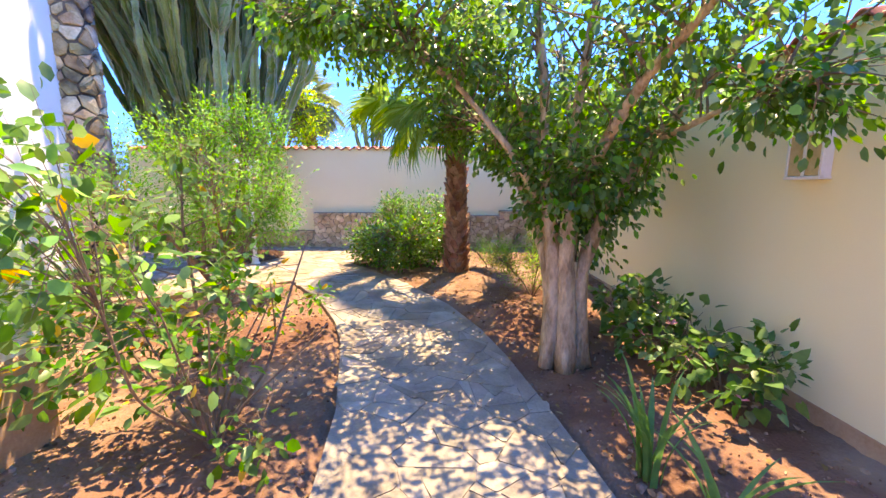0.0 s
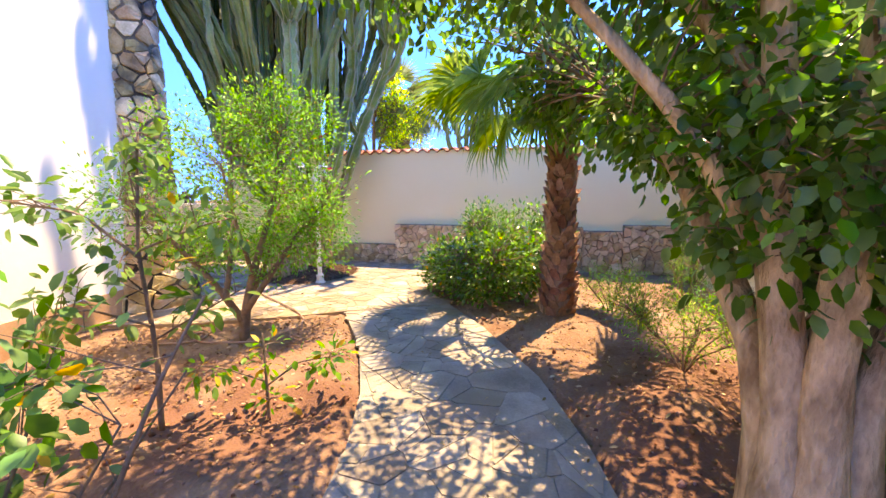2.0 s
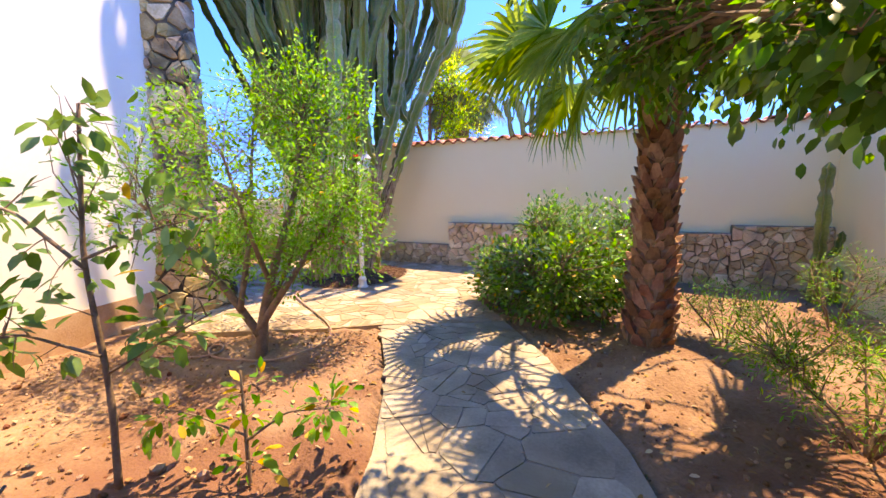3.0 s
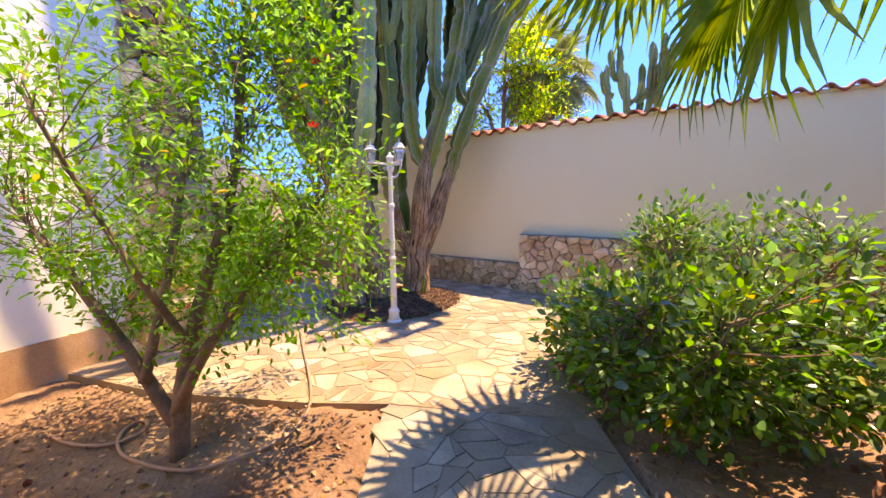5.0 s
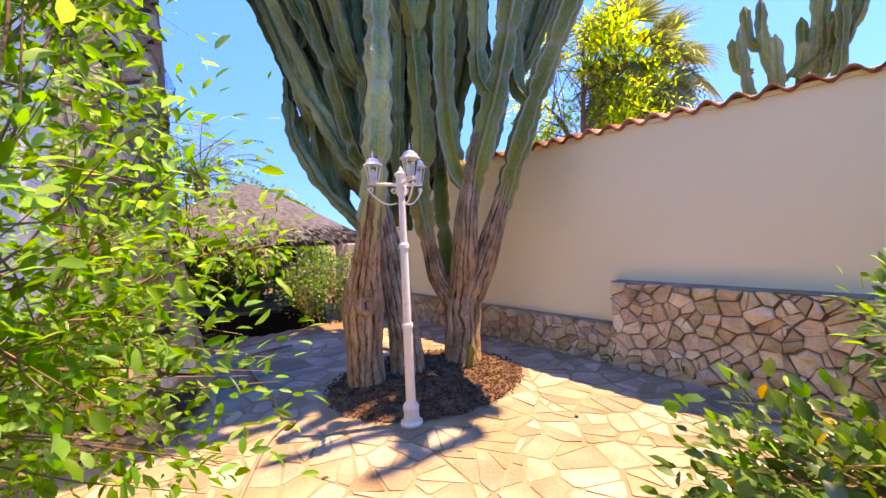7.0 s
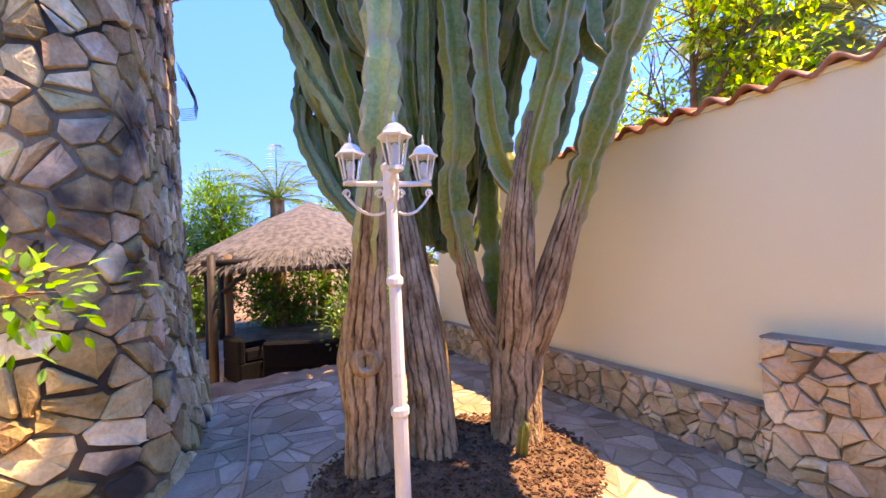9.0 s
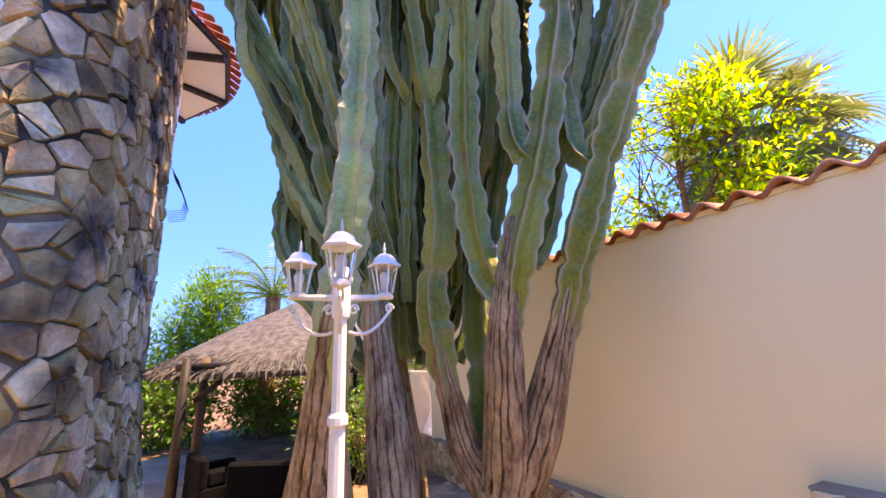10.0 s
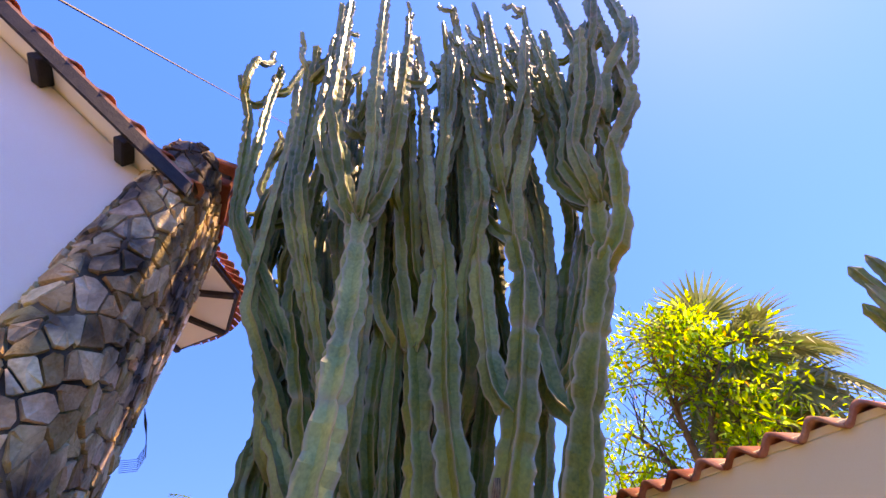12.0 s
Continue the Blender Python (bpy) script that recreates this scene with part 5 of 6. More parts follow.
shrub("pomegranate_shrub", "tall airy pomegranate shrub with fine bright green leaves", "shrub", (-3.0, 5.12, -0.02),
      [([(0, 0, -0.05), (0.02, 0.02, 0.3), (0.12, 0.1, 0.8), (0.25, 0.3, 1.5), (0.3, 0.4, 2.3)], 0.055, 0.012), ([(0, 0, 0.25), (0.3, 0.05, 0.65), (0.5, 0.3, 1.1), (0.75, 0.55, 1.5)], 0.038, 0.01), ([(0, 0, 0.2), (-0.2, -0.12, 0.6), (-0.55, -0.3, 1.1), (-0.95, -0.45, 1.5)], 0.042, 0.01),
       ([(-0.1, -0.1, 0.45), (-0.15, 0.1, 1.1), (-0.3, 0.3, 1.8), (-0.35, 0.4, 2.2)], 0.03, 0.01), ([(0.1, 0.1, 0.6), (0.2, -0.2, 1.2), (0.3, -0.45, 1.8)], 0.026, 0.008), ([(0.02, 0.0, 0.3), (0.1, 0.3, 0.8), (0.0, 0.7, 1.5)], 0.028, 0.008), ([(0.05, 0.5, 1.15), (-0.1, 0.95, 1.4), (-0.2, 1.32, 1.44)], 0.008, 0.003)],
      pom_blobs, (0.050, 0.021, "oval"), M_LIME, 26, 0.14, 0.0022, 0.05, (("flower", 0.0006, M_RED, "orange-red pomegranate bloom"), ("yellow_leaf", 0.008, M_YELLOW, "yellowing leaves")), lambda p: p[2] > 0.45 and not (p[0] > 1.0 and p[1] < 0.5) and not (p[0] > 1.3), "fine bright green leaves", 0.22, M_TWIG)
# saplings in dug basins
shrub("sapling", "young fruit sapling with broad drooping green leaves", "sapling", (-2.38, 3.68, -0.06), [([(0, 0, -0.05), (0.0, 0.02, 0.5), (-0.05, 0.0, 1.2), (-0.02, 0.05, 1.95)], 0.02, 0.008), ([(-0.04, 0, 1.15), (-0.3, -0.15, 1.45), (-0.75, -0.4, 1.55)], 0.011, 0.004), ([(0, 0, 0.7), (-0.25, -0.2, 0.85), (-0.5, -0.35, 0.8)], 0.009, 0.004), ([(0, 0.02, 0.6), (0.3, 0.2, 0.8), (0.45, 0.3, 0.9)], 0.008, 0.004), ([(-0.04, 0, 1.2), (0.25, 0.2, 1.35), (0.4, 0.35, 1.4)], 0.009, 0.004)],
      [(14, (-0.55, -0.3, 1.5), (0.4, 0.3, 0.16)), (16, (-0.02, 0.05, 1.7), (0.25, 0.25, 0.3)), (12, (-0.35, -0.25, 0.8), (0.3, 0.25, 0.18)), (12, (0.3, 0.2, 1.2), (0.25, 0.25, 0.3)), (10, (0.3, 0.2, 0.8), (0.25, 0.2, 0.15)), (8, (-0.2, -0.1, 1.1), (0.3, 0.3, 0.15))],
      (0.115, 0.062, "oval"), M_BROAD, 5, 0.13, 0.0035, 0.5, (("yellow_leaf", 0.02, M_YELLOW, "yellow leaf"),), None, "broad drooping leaves", 0.2)
shrub("sapling", "small citrus sapling with yellowing leaves in a dug basin", "sapling", (-1.77, 4.0, -0.07), [([(0, 0, -0.05), (0.0, 0, 0.25), (-0.03, 0.02, 0.6)], 0.014, 0.006), ([(0, 0, 0.22), (0.2, 0.1, 0.38), (0.45, 0.18, 0.42)], 0.008, 0.004), ([(0, 0, 0.25), (-0.25, -0.1, 0.36), (-0.42, -0.18, 0.4)], 0.007, 0.003), ([(0, 0, 0.1), (0.12, -0.1, 0.2), (0.2, -0.12, 0.22)], 0.006, 0.003)],
      [(10, (0.32, 0.15, 0.40), (0.25, 0.15, 0.1)), (8, (-0.05, 0, 0.45), (0.2, 0.2, 0.15)), (6, (-0.35, -0.15, 0.36), (0.18, 0.15, 0.1)), (4, (0.1, -0.08, 0.18), (0.12, 0.1, 0.06))],
      (0.085, 0.045, "oval"), M_LIME, 6, 0.09, 0.003, 0.2, (("yellow_leaf", 0.14, M_YELLOW, "yellow leaf"),), None, "", 0.12)
# half-bare hibiscus beside the path's start
hib_stems = stems(7, 0.7, 0.95, 0.011, 12) + [([(0, 0, 0), (-0.3, 0.2, 0.1), (-0.7, 0.3, 0.5), (-0.9, 0.35, 1.2)], 0.016, 0.005), ([(0, 0, 0), (0.25, 0.25, 0.35), (0.4, 0.45, 0.95), (0.45, 0.6, 1.2)], 0.014, 0.005), ([(0, 0, 0), (-0.1, 0.5, 0.3), (0.1, 0.8, 0.8)], 0.010, 0.004), ([(0, 0, 0), (-0.1, -0.4, 0.5), (0.0, -0.75, 1.5)], 0.010, 0.004)]
# the large lime leaf share puts a sunlit look into the leaf colour
shrub("hibiscus_shrub", "straggly half-bare hibiscus with orange blooms and yellowing leaves", "shrub", (-1.42, 2.22, -0.05), hib_stems,
      [(48, (-0.85, 0.15, 1.15), (0.5, 0.5, 0.5)), (44, (-0.25, 0.0, 0.55), (0.6, 0.45, 0.28)), (30, (-0.85, -0.2, 0.65), (0.45, 0.45, 0.35)), (26, (-0.25, -0.75, 1.55), (0.4, 0.3, 0.5)), (12, (0.2, 0.25, 0.95), (0.3, 0.25, 0.3)), (8, (-0.2, 0.3, 1.0), (0.4, 0.25, 0.3)), (8, (0.4, -0.25, 0.15), (0.25, 0.2, 0.1)), (10, (0.0, -0.75, 1.3), (0.3, 0.25, 0.5))],
      (0.088, 0.054, "oval"), M_BROAD, 9, 0.12, 0.0022, 0.1, (("yellow_leaf", 0.035, M_YELLOW, "yellow leaf"), ("flower", 0.003, M_ORANGE, "orange bloom"), ("young_leaf", 0.42, M_LIME, "bright lime green leaves")), lambda p: p[0] < 0.62, "", 0.16)
# right-hand bed
shrub("feathery_shrub", "low feathery yellow-green shrub in the bare bed", "shrub", (1.28, 5.52, 0.0), stems(8, 0.5, 0.5, 0.010, 4), [(130, (0, 0, 0.42), (0.65, 0.6, 0.32)), (45, (-0.45, 0.2, 0.55), (0.3, 0.3, 0.25))], (0.05, 0.016, "slim"), M_LIME, 24, 0.09, 0.003, -0.2, (("yellow_leaf", 0.08, M_YTREE, ""),), lambda p: p[2] > 0.1, "", 0.2)
shrub("feathery_shrub", "small feathery yellow-green shrub beside the palm", "shrub", (0.85, 6.9, 0.03), stems(7, 0.35, 0.5, 0.008, 5), [(90, (0, 0, 0.4), (0.45, 0.4, 0.28))], (0.04, 0.014, "slim"), M_LIME, 20, 0.08, 0.003, -0.2, (), lambda p: p[2] > 0.08, "", 0.16)
shrub("rosemary_shrub", "low dark needle-leaved shrub at the wall's foot", "shrub", (2.05, 6.7, 0.0), stems(8, 0.35, 0.5, 0.008, 6), [(120, (0, 0, 0.3), (0.38, 0.7, 0.28))], (0.03, 0.007, "slim"), M_BUSH, 18, 0.08, 0.003, -0.3, (), lambda p: p[2] > 0.05 and p[0] < 0.4, "", 0.16)
shrub("wall_shrub", "loose leafy shrub leaning on the cream wall", "shrub", (1.95, 7.9, 0.0), stems(7, 0.4, 0.7, 0.008, 7), [(100, (0.1, 0, 0.5), (0.38, 0.6, 0.4))], (0.04, 0.016, "slim"), M_LIME, 14, 0.1, 0.003, -0.2, (), lambda p: p[2] > 0.05 and p[0] < 0.5, "", 0.18)
# heart-leaved plants along the wall
for at, k in (((2.1, 2.75, -0.05), 1), ((2.0, 3.5, -0.04), 2), ((2.1, 4.25, -0.03), 3)):
    shrub("mallow_plant", "sprawling plant with heart-shaped green leaves and pink blooms", "plant", at, stems(7, 0.45, 0.36 + 0.05 * (k % 2), 0.007, 20 + k), [(38, (-0.08, 0, 0.24), (0.42, 0.45, 0.2)), (12, (0.1, -0.1, 0.45), (0.2, 0.3, 0.12))], (0.10, 0.085, "heart"), M_BROAD, 5, 0.12, 0.003, 0.25,
          (("flower", 0.012, M_PINK, "pink bloom"), ("old_leaf", 0.2, M_BUSH, "")), lambda p: p[2] > 0.03 and p[0] < 0.36, "heart-shaped leaves", 0.12)


def blades(name, label, at, n, h, seed):
    r = np.random.default_rng(seed)
    pl = thing(name, label, "plant", at)
    for i in range(n):
        a = r.uniform(0, 2 * math.pi)
        d = np.array([math.cos(a), math.sin(a), 0])
        hh, out, w = h * r.uniform(0.65, 1.1), r.uniform(0.08, 0.35), r.uniform(0.012, 0.02)
        sd = np.array([-d[1], d[0], 0])
        b = d * r.uniform(0, 0.07)
        v, f = [], []
        for q in np.linspace(0, 1, 8):
            c = b + d * out * q ** 1.8 + np.array([0, 0, -0.03 + hh * (q - 0.22 * q ** 3)])
            ww = w * (1 - q ** 3) + 0.001
            v += [c - sd * ww, c - d * ww * 0.35, c + sd * ww]
        for j in range(7):
            for e in (0, 1):
                f.append((3 * j + e, 3 * j + e + 1, 3 * j + e + 4, 3 * j + e + 3))
        part("blade", make("blade", v, f, M_BLADE, True), pl)


blades("iris_clump", "clump of long upright sword-shaped green leaves", (1.12, 1.95, -0.05), 22, 0.78, 8)
blades("iris_clump", "small clump of sword-shaped green leaves", (1.32, 1.62, -0.05), 9, 0.5, 9)


# trees beyond the walls
def far_tree(label, at, trunk_h, blobs, leaf, material, per, spread, extra=(), seed=1, name="tree"):
    tree = thing(name, label, "tree", at)
    wood = []
    s = Soup()
    wood += list(limb(s, [(0, 0, -0.1), (0.05, 0, trunk_h * 0.5), (0, 0.05, trunk_h)], 0.13, 0.09))
    part("trunk", s.data("trunk", M_TWIG, True), tree)
    for n, c, r in blobs:
        s = Soup()
        wood += list(limb(s, [(0, 0.03, trunk_h * 0.85), tuple(np.array(c) * (0.5, 0.5, 1) + (0, 0, -0.3)), tuple(c)], 0.06, 0.015))
        part("limb", s.data("limb", M_TWIG, True), tree)
    crown(tree, wood, blobs, leaf, material, M_TWIG, per, spread, 0.006, None, "branch", "", 0.1, 0.3, extra)


far_tree("bright yellow-green tree rising behind the garden wall", (-4.6, 11.7, -0.1), 2.6, [(38, (0.75, 0, 3.9), (0.75, 0.5, 0.7)), (32, (-0.75, 0.1, 3.7), (0.75, 0.5, 0.7)), (26, (0.1, 0, 4.6), (0.8, 0.5, 0.45)), (26, (0.95, 0, 3.0), (0.65, 0.5, 0.5)), (22, (-1.05, 0, 2.9), (0.65, 0.5, 0.5))], (0.095, 0.036, "oval"), M_YTREE, 42, 0.16, (("yellow_leaf", 0.06, M_YELLOW, ""), ("green_leaf", 0.25, M_LIME, "")))
far_tree("light green feathery tree beyond the hut", (-15.9, 6.55, -0.6), 2.2, [(150, (0, 0, 3.6), (1.1, 1.0, 1.5)), (90, (0.2, 0.8, 2.6), (1.2, 1.0, 1.0)), (70, (-0.2, -0.9, 2.8), (1.0, 0.9, 1.1))], (0.22, 0.08, "slim"), M_LIME, 30, 0.35)
far_tree("dark leafy tree behind the end of the wall", (-9.6, 13.4, -0.5), 2.2, [(70, (0, 0, 3.0), (1.2, 1.0, 0.9)), (50, (0.9, 0, 2.4), (1.0, 0.9, 0.7)), (50, (-1.0, 0, 2.4), (1.0, 0.9, 0.8))], (0.13, 0.06, "oval"), M_BROAD, 20, 0.34)
far_tree("tall broad-leaved tree beyond the hut", (-19.0, 10.5, -0.6), 2.4, [(120, (0, 0, 3.4), (1.6, 1.5, 1.3)), (90, (0, 1.5, 2.6), (1.5, 1.4, 1.0))], (0.16, 0.07, "oval"), M_BROAD, 20, 0.4)
for at, n, rr in (((-15.4, 5.6, -0.58), 260, (0.9, 1.5, 1.2)), ((-15.6, 8.3, -0.58), 260, (0.9, 1.6, 1.2)), ((-15.0, 10.9, -0.58), 260, (1.2, 1.5, 1.3)), ((-15.2, 3.2, -0.58), 200, (0.9, 1.3, 1.1))):
    shrub("hedge_bush", "dense bright green hedge bush behind the hut", "hedge", at, stems(6, 0.6, 0.9, 0.02, 30), [(n, (0, 0, 1.1), rr)], (0.15, 0.085, "oval"), M_BROAD, 18, 0.28, 0.005, 0.1, (("young_leaf", 0.4, M_LIME, "bright leaves"),))
shrub("bougainvillea", "leafy climber with crimson bracts by the lattice", "climber", (-8.3, 10.2, -0.3), stems(6, 0.5, 1.4, 0.015, 31), [(90, (0, 0, 1.6), (1.0, 0.4, 0.7))], (0.08, 0.045, "oval"), M_BROAD, 14, 0.18, 0.004, 0.1, (("bract", 0.22, M_RED, "crimson bracts"), ("yellow_leaf", 0.08, M_YELLOW, "")))
shrub("planter_bush", "dark green leafy bush in a low bed by the hut", "bush", (-7.9, 8.7, -0.4), stems(6, 0.5, 0.9, 0.015, 33), [(130, (0, 0, 1.1), (0.6, 0.7, 0.55))], (0.075, 0.04, "oval"), M_BUSH, 14, 0.17, 0.004, 0.1, (("young_leaf", 0.2, M_LIME, ""),), lambda p: p[2] > 0.3)



def date_palm(at, height, n, length, seed):
    """A feather palm: arched midribs with two ranks of narrow leaflets."""
    r = np.random.default_rng(seed)
    t = thing("date_palm", "feather palm with arching green fronds beyond the hut", "palm", at)
    part("trunk", make("trunk", *tube([(0, 0, -0.1), (0.05, 0, height * 0.5), (0, 0, height)], [0.24, 0.2, 0.2], 14, lambda i, k: 1 + 0.12 * ((i + k) % 2)), M_PALMB), t)
    for i in range(n):
        az, up = 2.4 * i + r.normal(0, 0.15), 1.25 - 1.35 * (i / n) + r.normal(0, 0.08)
        d, sd = np.array([math.cos(az), math.sin(az), 0.0]), np.array([-math.sin(az), math.cos(az), 0.0])
        s = Soup()
        p, line = np.array([0, 0, height]), []
        for k in range(13):
            line.append(p.copy())
            e = up - 1.5 * (k / 12) ** 1.4
            p = p + (d * math.cos(e) + np.array([0, 0, math.sin(e)])) * length / 12
        s.add(*tube(line, list(np.linspace(0.022, 0.006, 13)), 5))
        for k in range(3, 26):
            q = line[min(11, k // 2)] * (1 - (k % 2) / 2) + line[min(12, k // 2 + 1)] * ((k % 2) / 2)
            ln = 0.42 * math.sin(math.pi * (0.18 + 0.75 * k / 26)) * r.uniform(0.85, 1.1)
            for sg in (-1, 1):
                tip = q + sd * sg * ln * 0.8 + d * ln * 0.45 + np.array([0, 0, -0.18 * ln])
                w = d * 0.02
                s.add([q - w, q + w, tip, (q + tip) / 2 + np.array([0, 0, 0.02])], [(0, 1, 3), (1, 2, 3), (0, 3, 2)])
        part("frond", s.data("frond", M_FAN), t)


date_palm((-15.4, 8.2, -0.6), 4.1, 30, 2.4, 61)

# ---- hut, lower terrace and seats ----
lower = thing("pavement_lower", "pale stone paving of the lower terrace", "terrace", kind="structure", data=make("pavement_lower", *prism(-14, 3.0, -7.42, 9.79, -0.62, -0.5, 0.01), M_PATIO))
HX, HY = -12.0, 8.6
hut = thing("thatched_hut", "open garden hut with a grey palm-thatch roof on dark posts", "hut", (HX, HY, -0.5))
for dx, dy in ((2.35, -2.05), (2.15, -1.8), (2.2, 1.9), (-2.2, -2.0), (-2.2, 1.9), (0.2, -2.2)):
    part("post", make("post", *tube([(dx, dy, 0), (dx + 0.02, dy, 1.0), (dx, dy, 2.15)], [0.075, 0.07, 0.065], 9), M_WOOD if (dx, dy) == (2.15, -1.8) else M_BLACK, True), hut)
part("beam", make("beam", *tube([(2.25, -2.2, 2.02), (2.25, 2.2, 2.02)], [0.06, 0.06], 8), M_BLACK, True), hut)
part("brace", make("brace", *tube([(2.25, -1.9, 1.5), (2.25, -1.3, 2.0)], [0.045, 0.045], 8), M_BLACK, True), hut)
s = Soup()
n_side = 48
cone = [(2.95, 1.92), (2.2, 2.35), (1.2, 2.9), (0.0, 3.45)]
s.add(*lathe([(2.9, 1.82)] + cone, n_side))
r = np.random.default_rng(8)
for _ in range(5200):
    a, q = r.uniform(0, 2 * math.pi), r.uniform(0, 1) ** 0.5
    R = 0.2 + 2.82 * q
    z = 3.42 - (3.42 - 1.90) * (R / 3.0)
    d, sd = np.array([math.cos(a), math.sin(a), 0]), np.array([-math.sin(a), math.cos(a), 0])
    p = d * R + np.array([0, 0, z + 0.03])
    ln, w = r.uniform(0.15, 0.32), r.uniform(0.006, 0.014)
    tip = p + d * ln * 0.75 + np.array([0, 0, -ln * 0.62]) + sd * r.normal(0, 0.04)
    s.add([p - sd * w, p + sd * w, tip, p + d * 0.5 * ln + np.array([0, 0, 0.02 - 0.3 * ln])], [(0, 1, 3), (0, 3, 2), (1, 2, 3)])
part("roof", s.data("thatch", M_THATCH), hut, "shaggy grey-brown palm thatch")


def lounge(name, label, at, w, deg):
    t = thing(name, label, "sofa", at)
    t.rotation_euler = (0, 0, radians(deg))
    part("base", make("base", *box((0, 0, 0.2), (w, 0.75, 0.34), 0.03), M_RATTAN), t, "black woven base")
    part("backrest", make("backrest", *box((0, 0.32, 0.55), (w, 0.12, 0.42), 0.04), M_RATTAN), t)
    for sx in (-1, 1):
        part("armrest", make("armrest", *box((sx * (w / 2 - 0.07), -0.03, 0.47), (0.14, 0.62, 0.22), 0.04), M_RATTAN), t)
        for sy in (-0.3, 0.3):
            part("leg", make("leg", *box((sx * (w / 2 - 0.08), sy, 0.015), (0.05, 0.05, 0.04), 0.004), M_BLACK), t)


lounge("garden_sofa", "black woven garden sofa under the hut's edge", (-8.66, 7.97, -0.5), 1.3, 240)
lounge("garden_armchair", "black woven garden armchair beside the sofa", (-9.6, 7.15, -0.5), 0.7, 200)
lounge("garden_armchair", "black woven garden armchair beside the sofa", (-9.6, 9.0, -0.5), 0.8, 60)
# lattice beyond the end of the wall
lat = thing("lattice_fence", "white lattice fence panel on a low stone footing", "fence", (-8.65, 9.86, -0.5))
part("footing", make("footing", *box((0, 0, 0.45), (2.05, 0.16, 0.95), 0.02), M_RUBBLE), lat, "stone footing")
for i in range(34):
    for sgn, dy in ((1, -0.02), (-1, 0.0)):
        x0 = -1.0 + 2.0 * i / 33
        p0, p1 = np.array([x0 - sgn * 0.45, dy, 0.93]), np.array([x0 + sgn * 0.45, dy, 1.83])
        t0, t1 = 0.0, 1.0
        dxx = p1[0] - p0[0]
        lo, hi = sorted(((-1.0 - p0[0]) / dxx, (1.0 - p0[0]) / dxx))
        t0, t1 = max(t0, lo), min(t1, hi)
        if t1 - t0 > 0.05:
            part("lath", make("lath", *tube([p0 + (p1 - p0) * t0, p0 + (p1 - p0) * t1], [0.011, 0.011], 4), M_METAL), lat)
for sx in (-1.02, 1.02):
    part("post", make("post", *box((sx, -0.01, 1.38), (0.06, 0.06, 0.96), 0.006), M_METAL), lat)

# neighbour's roof behind the wall
nb = thing("neighbour_house", "low neighbouring house with a terracotta tiled roof", "house", (-0.6, 14.2, -0.2))
part("wall", make("wall", *box((0, 0.6, 1.35), (4.6, 2.4, 2.8), 0.02), M_WHITE), nb)
rf = part("roof", make("roof", *box((0, 0, 0), (5.0, 2.0, 0.10), 0.01), M_TILE), nb, "terracotta tile roof", pose(0, -0.3, 2.86, 16))
for i in range(24):
    part("roof_tile", COVER, rf, m=pose(-2.4 + i * 0.21, -1.02, 0.06))
    part("roof_tile", COVER, rf, m=pose(-2.4 + i * 0.21, -0.66, 0.075))

# ---- upper bay of the house beside the tower ----
bay = thing("house_bay", "round white bay of the house under a tiled eave", "bay", (-9.7, 4.45, 0))
part("wall", make("wall", *lathe([(1.5, -0.3), (1.5, 7.2)], 10), M_WHITE), bay)
part("soffit", make("soffit", *lathe([(1.45, 6.82), (2.25, 6.80), (2.26, 6.86), (1.45, 7.05)], 10), M_WHITE), bay)
part("fascia", make("fascia", *tube([(2.27 * math.cos(math.pi * k / 5), 2.27 * math.sin(math.pi * k / 5), 6.84) for k in range(11)], [0.05] * 11, 6), M_BLACK), bay, "black eave board")
part("roof", make("roof", *lathe([(2.34, 6.90), (1.4, 7.4), (0.0, 7.9)], 10), M_TILE), bay, "terracotta roof")
for k in range(10):
    a = 2 * math.pi * k / 10
    part("rafter", make("rafter", *box((0, 0, 0), (0.78, 0.11, 0.12), 0.01), M_BLACK), bay, m=pose(1.87 * math.cos(a), 1.87 * math.sin(a), 6.775, 0, 2, math.degrees(a)))
for k in range(66):
    a = 360 * k / 66
    part("eave_tile", COVER, bay, m=pose(2.38 * math.cos(radians(a)), 2.38 * math.sin(radians(a)), 6.92, 0, 0, a + 90) @ pose(0, 0, 0, 30))
# chimney cap on the tower
cap = thing("chimney_cap", "red-brown flat cap on the chimney top", "chimney cap", (-6.0, 6.1, TOW_H))
part("crown", make("crown", *box((0, 0, 0.06), (1.1, 0.5, 0.12), 0.02), M_TILE), cap)
part("leg", make("leg", *box((0, 0, 0.24), (0.8, 0.35, 0.26), 0.02), M_JOINT), cap)
part("slab", make("slab", *box((0, 0, 0.41), (1.1, 0.55, 0.08), 0.02), M_TILE), cap)
# small bowed iron grille on the house beyond the tower
gr = thing("window_grille", "bowed dark iron window grille", "grille", (-6.95, 6.44, 3.1))
for k in range(7):
    z0 = 0.0
    a = -0.18 + 0.06 * k
    part("bar", make("bar", *tube([(a, -0.04, 0.5), (a, 0.04, 0.36), (a, 0.12, 0.16), (a, 0.10, 0.03), (a, -0.04, 0.0)], [0.003] * 5, 5), M_BLACK), gr)
for z, y in ((0.36, 0.04), (0.16, 0.12)):
    part("rail", make("rail", *tube([(-0.19, y, z), (0.19, y, z)], [0.005] * 2, 5), M_BLACK), gr)
# overhead cable
cab = bend((-4.35, 4.3, 6.3), (-13.1, 6.25, 19.95), 10, -0.1)
thing("overhead_cable", "thin dark overhead cable strung from the house", "cable", data=make("cable", *tube(cab, [0.014] * 10, 5), M_BLACK))
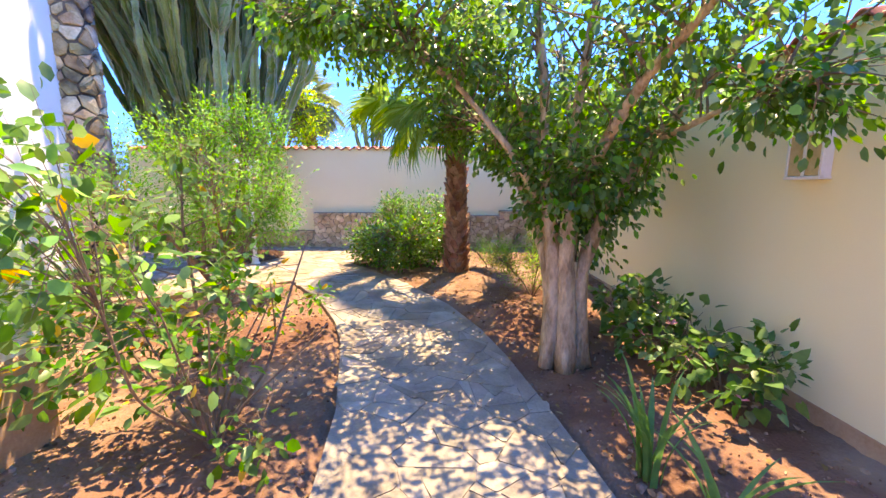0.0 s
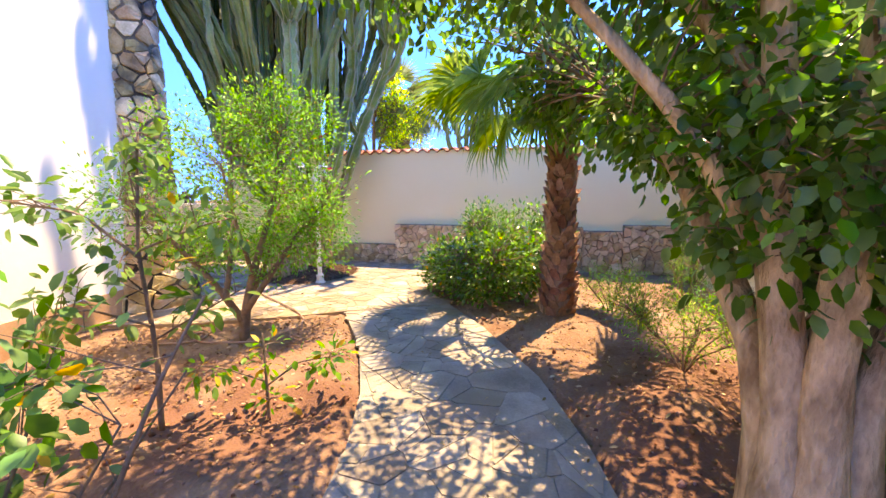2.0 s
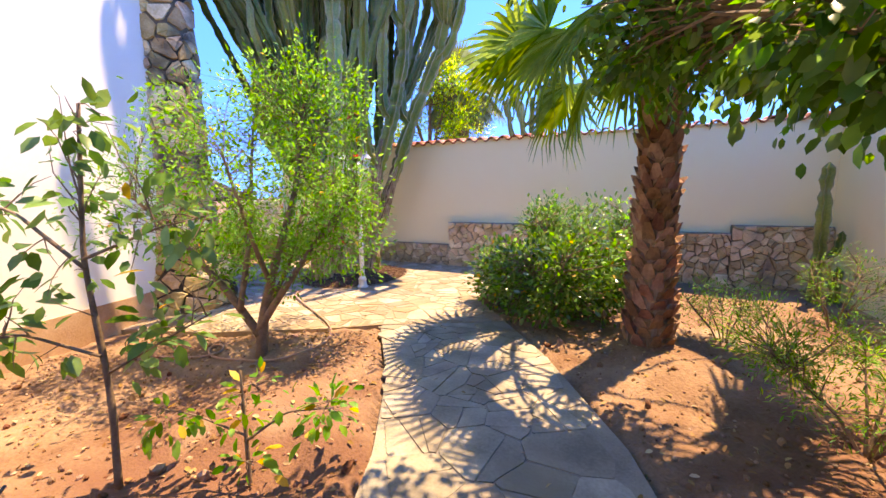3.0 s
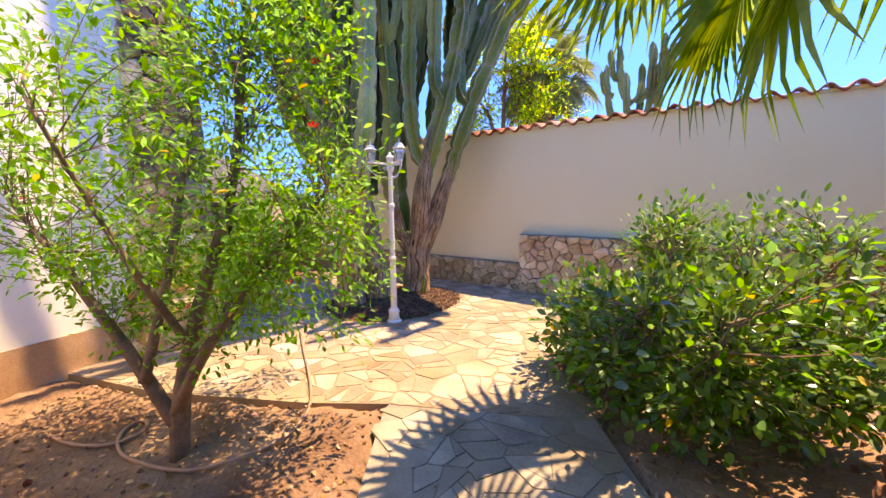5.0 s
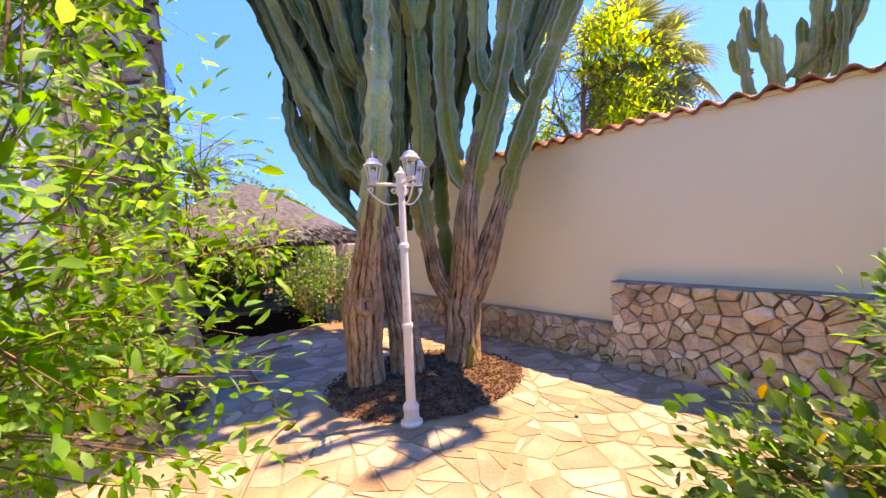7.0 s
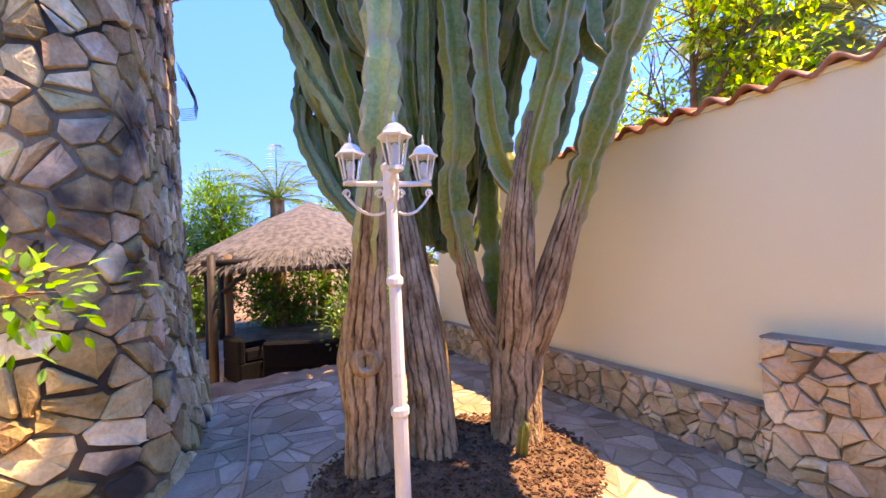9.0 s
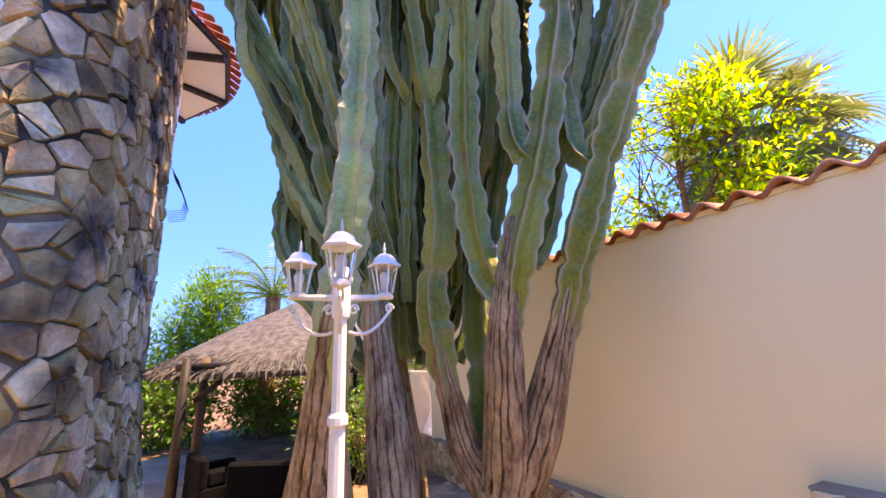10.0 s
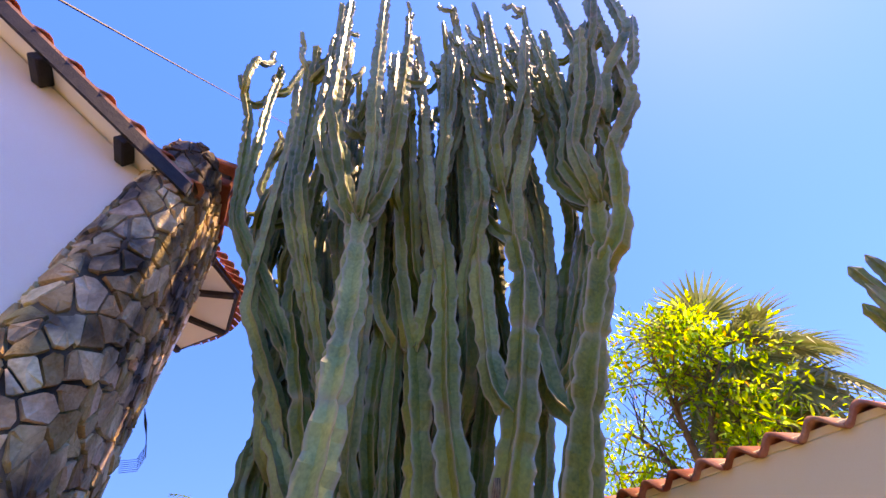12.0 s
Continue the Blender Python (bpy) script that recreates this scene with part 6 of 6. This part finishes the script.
# wall lamp on the cream wall
wl = thing("wall_lamp", "square wall lamp with amber panes in a pale frame", "wall lamp", (WALL_X, 2.72, 1.56))
part("back_plate", make("back_plate", *box((-0.01, 0, 0.14), (0.02, 0.26, 0.30), 0.004), M_WALL), wl)
for y in (-0.065, 0.065):
    part("pane", make("pane", *box((-0.07, y, 0.15), (0.012, 0.105, 0.26), 0.003), M_FROST), wl, "amber pane")
for y in (-0.128, 0.0, 0.128):
    part("bar", make("bar", *box((-0.068, y, 0.15), (0.026, 0.02, 0.30), 0.003), M_METAL), wl)
for z in (0.005, 0.295):
    part("rim", make("rim", *box((-0.045, 0, z), (0.085, 0.276, 0.022), 0.004), M_METAL), wl)
for y in (-0.132, 0.132):
    part("side", make("side", *box((-0.04, y, 0.15), (0.06, 0.008, 0.27), 0.002), M_METAL), wl)


def hose(pts):
    pts = np.asarray(pts, float)
    q0 = np.concatenate([[0], np.cumsum(np.linalg.norm(np.diff(pts, axis=0), axis=1))])
    q = np.linspace(0, q0[-1], 90)
    line = np.stack([np.interp(q, q0, pts[:, i]) for i in range(2)], 1)
    for _ in range(14):
        line[1:-1] = (line[:-2] + 2 * line[1:-1] + line[2:]) / 4
    line3 = [(x, y, max(ground_z(x, y), g0(y) + 0.008 if paved(x, y) else -1) + 0.014) for x, y in line]
    for _ in range(3):
        line3 = [line3[0]] + [(line3[i][0], line3[i][1], (line3[i - 1][2] + 2 * line3[i][2] + line3[i + 1][2]) / 4) for i in range(1, len(line3) - 1)] + [line3[-1]]
    thing("garden_hose", "pinkish-brown garden hose lying across the terrace and soil", "hose", data=make("hose", *tube(line3, [0.011] * 90, 6), M_HOSE, True))


hose([(-3.9, 4.7), (-3.45, 4.75), (-3.3, 5.1), (-3.6, 5.25), (-3.75, 5.0), (-3.3, 4.85), (-2.9, 5.0), (-2.55, 5.3), (-2.6, 5.75), (-3.0, 6.0), (-3.4, 6.22), (-4.0, 6.55), (-4.3, 6.72), (-4.35, 6.95), (-4.15, 6.95), (-4.1, 6.75), (-4.4, 6.78), (-4.65, 6.87), (-5.37, 6.92), (-6.0, 6.94), (-6.38, 6.99), (-6.51, 7.17), (-6.44, 7.62)])

# ---- clods, pebbles and fallen leaves in the beds ----
r = np.random.default_rng(17)
s = Soup()
count = 0
ico = bmesh.new()
bmesh.ops.create_icosphere(ico, subdivisions=1, radius=1)
iv = np.array([v.co[:] for v in ico.verts])
ifc = [tuple(v.index for v in fc.verts) for fc in ico.faces]
ico.free()
while count < 5200:
    x, y = r.uniform(-4.8, 2.4), r.uniform(0.6, 9.0)
    if paved(x, y) or (x < wall_x(y) + 0.1):
        continue
    heap = min((x + 2.3) ** 2 + (y - 3.8) ** 2, (x + 1.7) ** 2 + (y - 4.1) ** 2, (x - 1.0) ** 2 + (y - 4.8) ** 2)
    sz = r.uniform(0.004, 0.013) * (1 + (r.uniform() < 0.07) * 1.4) * (1.9 if heap < 0.35 and r.uniform() < 0.35 else 1)
    count += 1
    s.add(iv * sz * r.uniform(0.6, 1.2, 3) * (1 + r.normal(0, 0.16, (len(iv), 1))) + (x, y, ground_z(x, y) + sz * 0.3), ifc)
thing("soil_clods", "loose dry soil clods and small stones", "soil", kind="stuff", data=s.data("clods", M_CLOD))
pos, way = [], []
while len(pos) < 1700:
    x, y = r.uniform(-4.5, 2.4), r.uniform(0.8, 8.5)
    on = paved(x, y)
    if (on and r.uniform() < 0.96) or x < wall_x(y) + 0.1:
        continue
    pos.append((x, y, (g0(y) + 0.012 if on else ground_z(x, y) + 0.012)))
    a = r.uniform(0, 6.3)
    way.append((math.cos(a), math.sin(a), 0.2))
M_DRY = mat("dry_leaf", (0.22, 0.11, 0.04), (0.46, 0.30, 0.14), 4, 40, 0.8, 0, island=0.4)
thing("fallen_leaves", "scattered dry brown fallen leaves", "leaves", kind="stuff", data=leaves(np.array(pos), np.array(way), 0.05, 0.026, "oval", "fallen_leaves", M_DRY, 0.1))


# ---- flagstones, last ----
def flags(parent, inside, lo, hi, size, seed, material, gap, relief):
    r = np.random.default_rng(seed)
    out = []
    for poly in shards(cells(hi[0] - lo[0], hi[1] - lo[1], size, seed, 1.25), r):
        p = poly + np.array(lo)
        c = p.mean(0)
        if not inside(*c):
            continue
        q = []
        for a in p:
            k = 1.0
            while k > 0.3 and not inside(*(c + (a - c) * k)):
                k -= 0.06
            q.append(c + (a - c) * k)
        q = np.array(q)
        area = 0.5 * abs(np.dot(q[:, 0], np.roll(q[:, 1], 1)) - np.dot(q[:, 1], np.roll(q[:, 0], 1)))
        if area > 0.006:
            out.append(q)
    lay(parent, out, gap, 0.02, relief, 0.018, lambda u, v, w: (u, v, g0(v) + 0.001 + w), material, seed + 1, "flagstone", 0.0, 0.09)


flags(path_floor, on_path, (-2.8, 0.2), (1.2, 7.15), 0.26, 31, M_PATH, 0.007, 0.0014)
flags(patio_floor, lambda x, y: on_patio(x, y) and not on_mulch(x, y, 0.98), (-6.9, 4.9), (0.2, 9.66), 0.215, 33, M_PATIO, 0.020, 0.002)
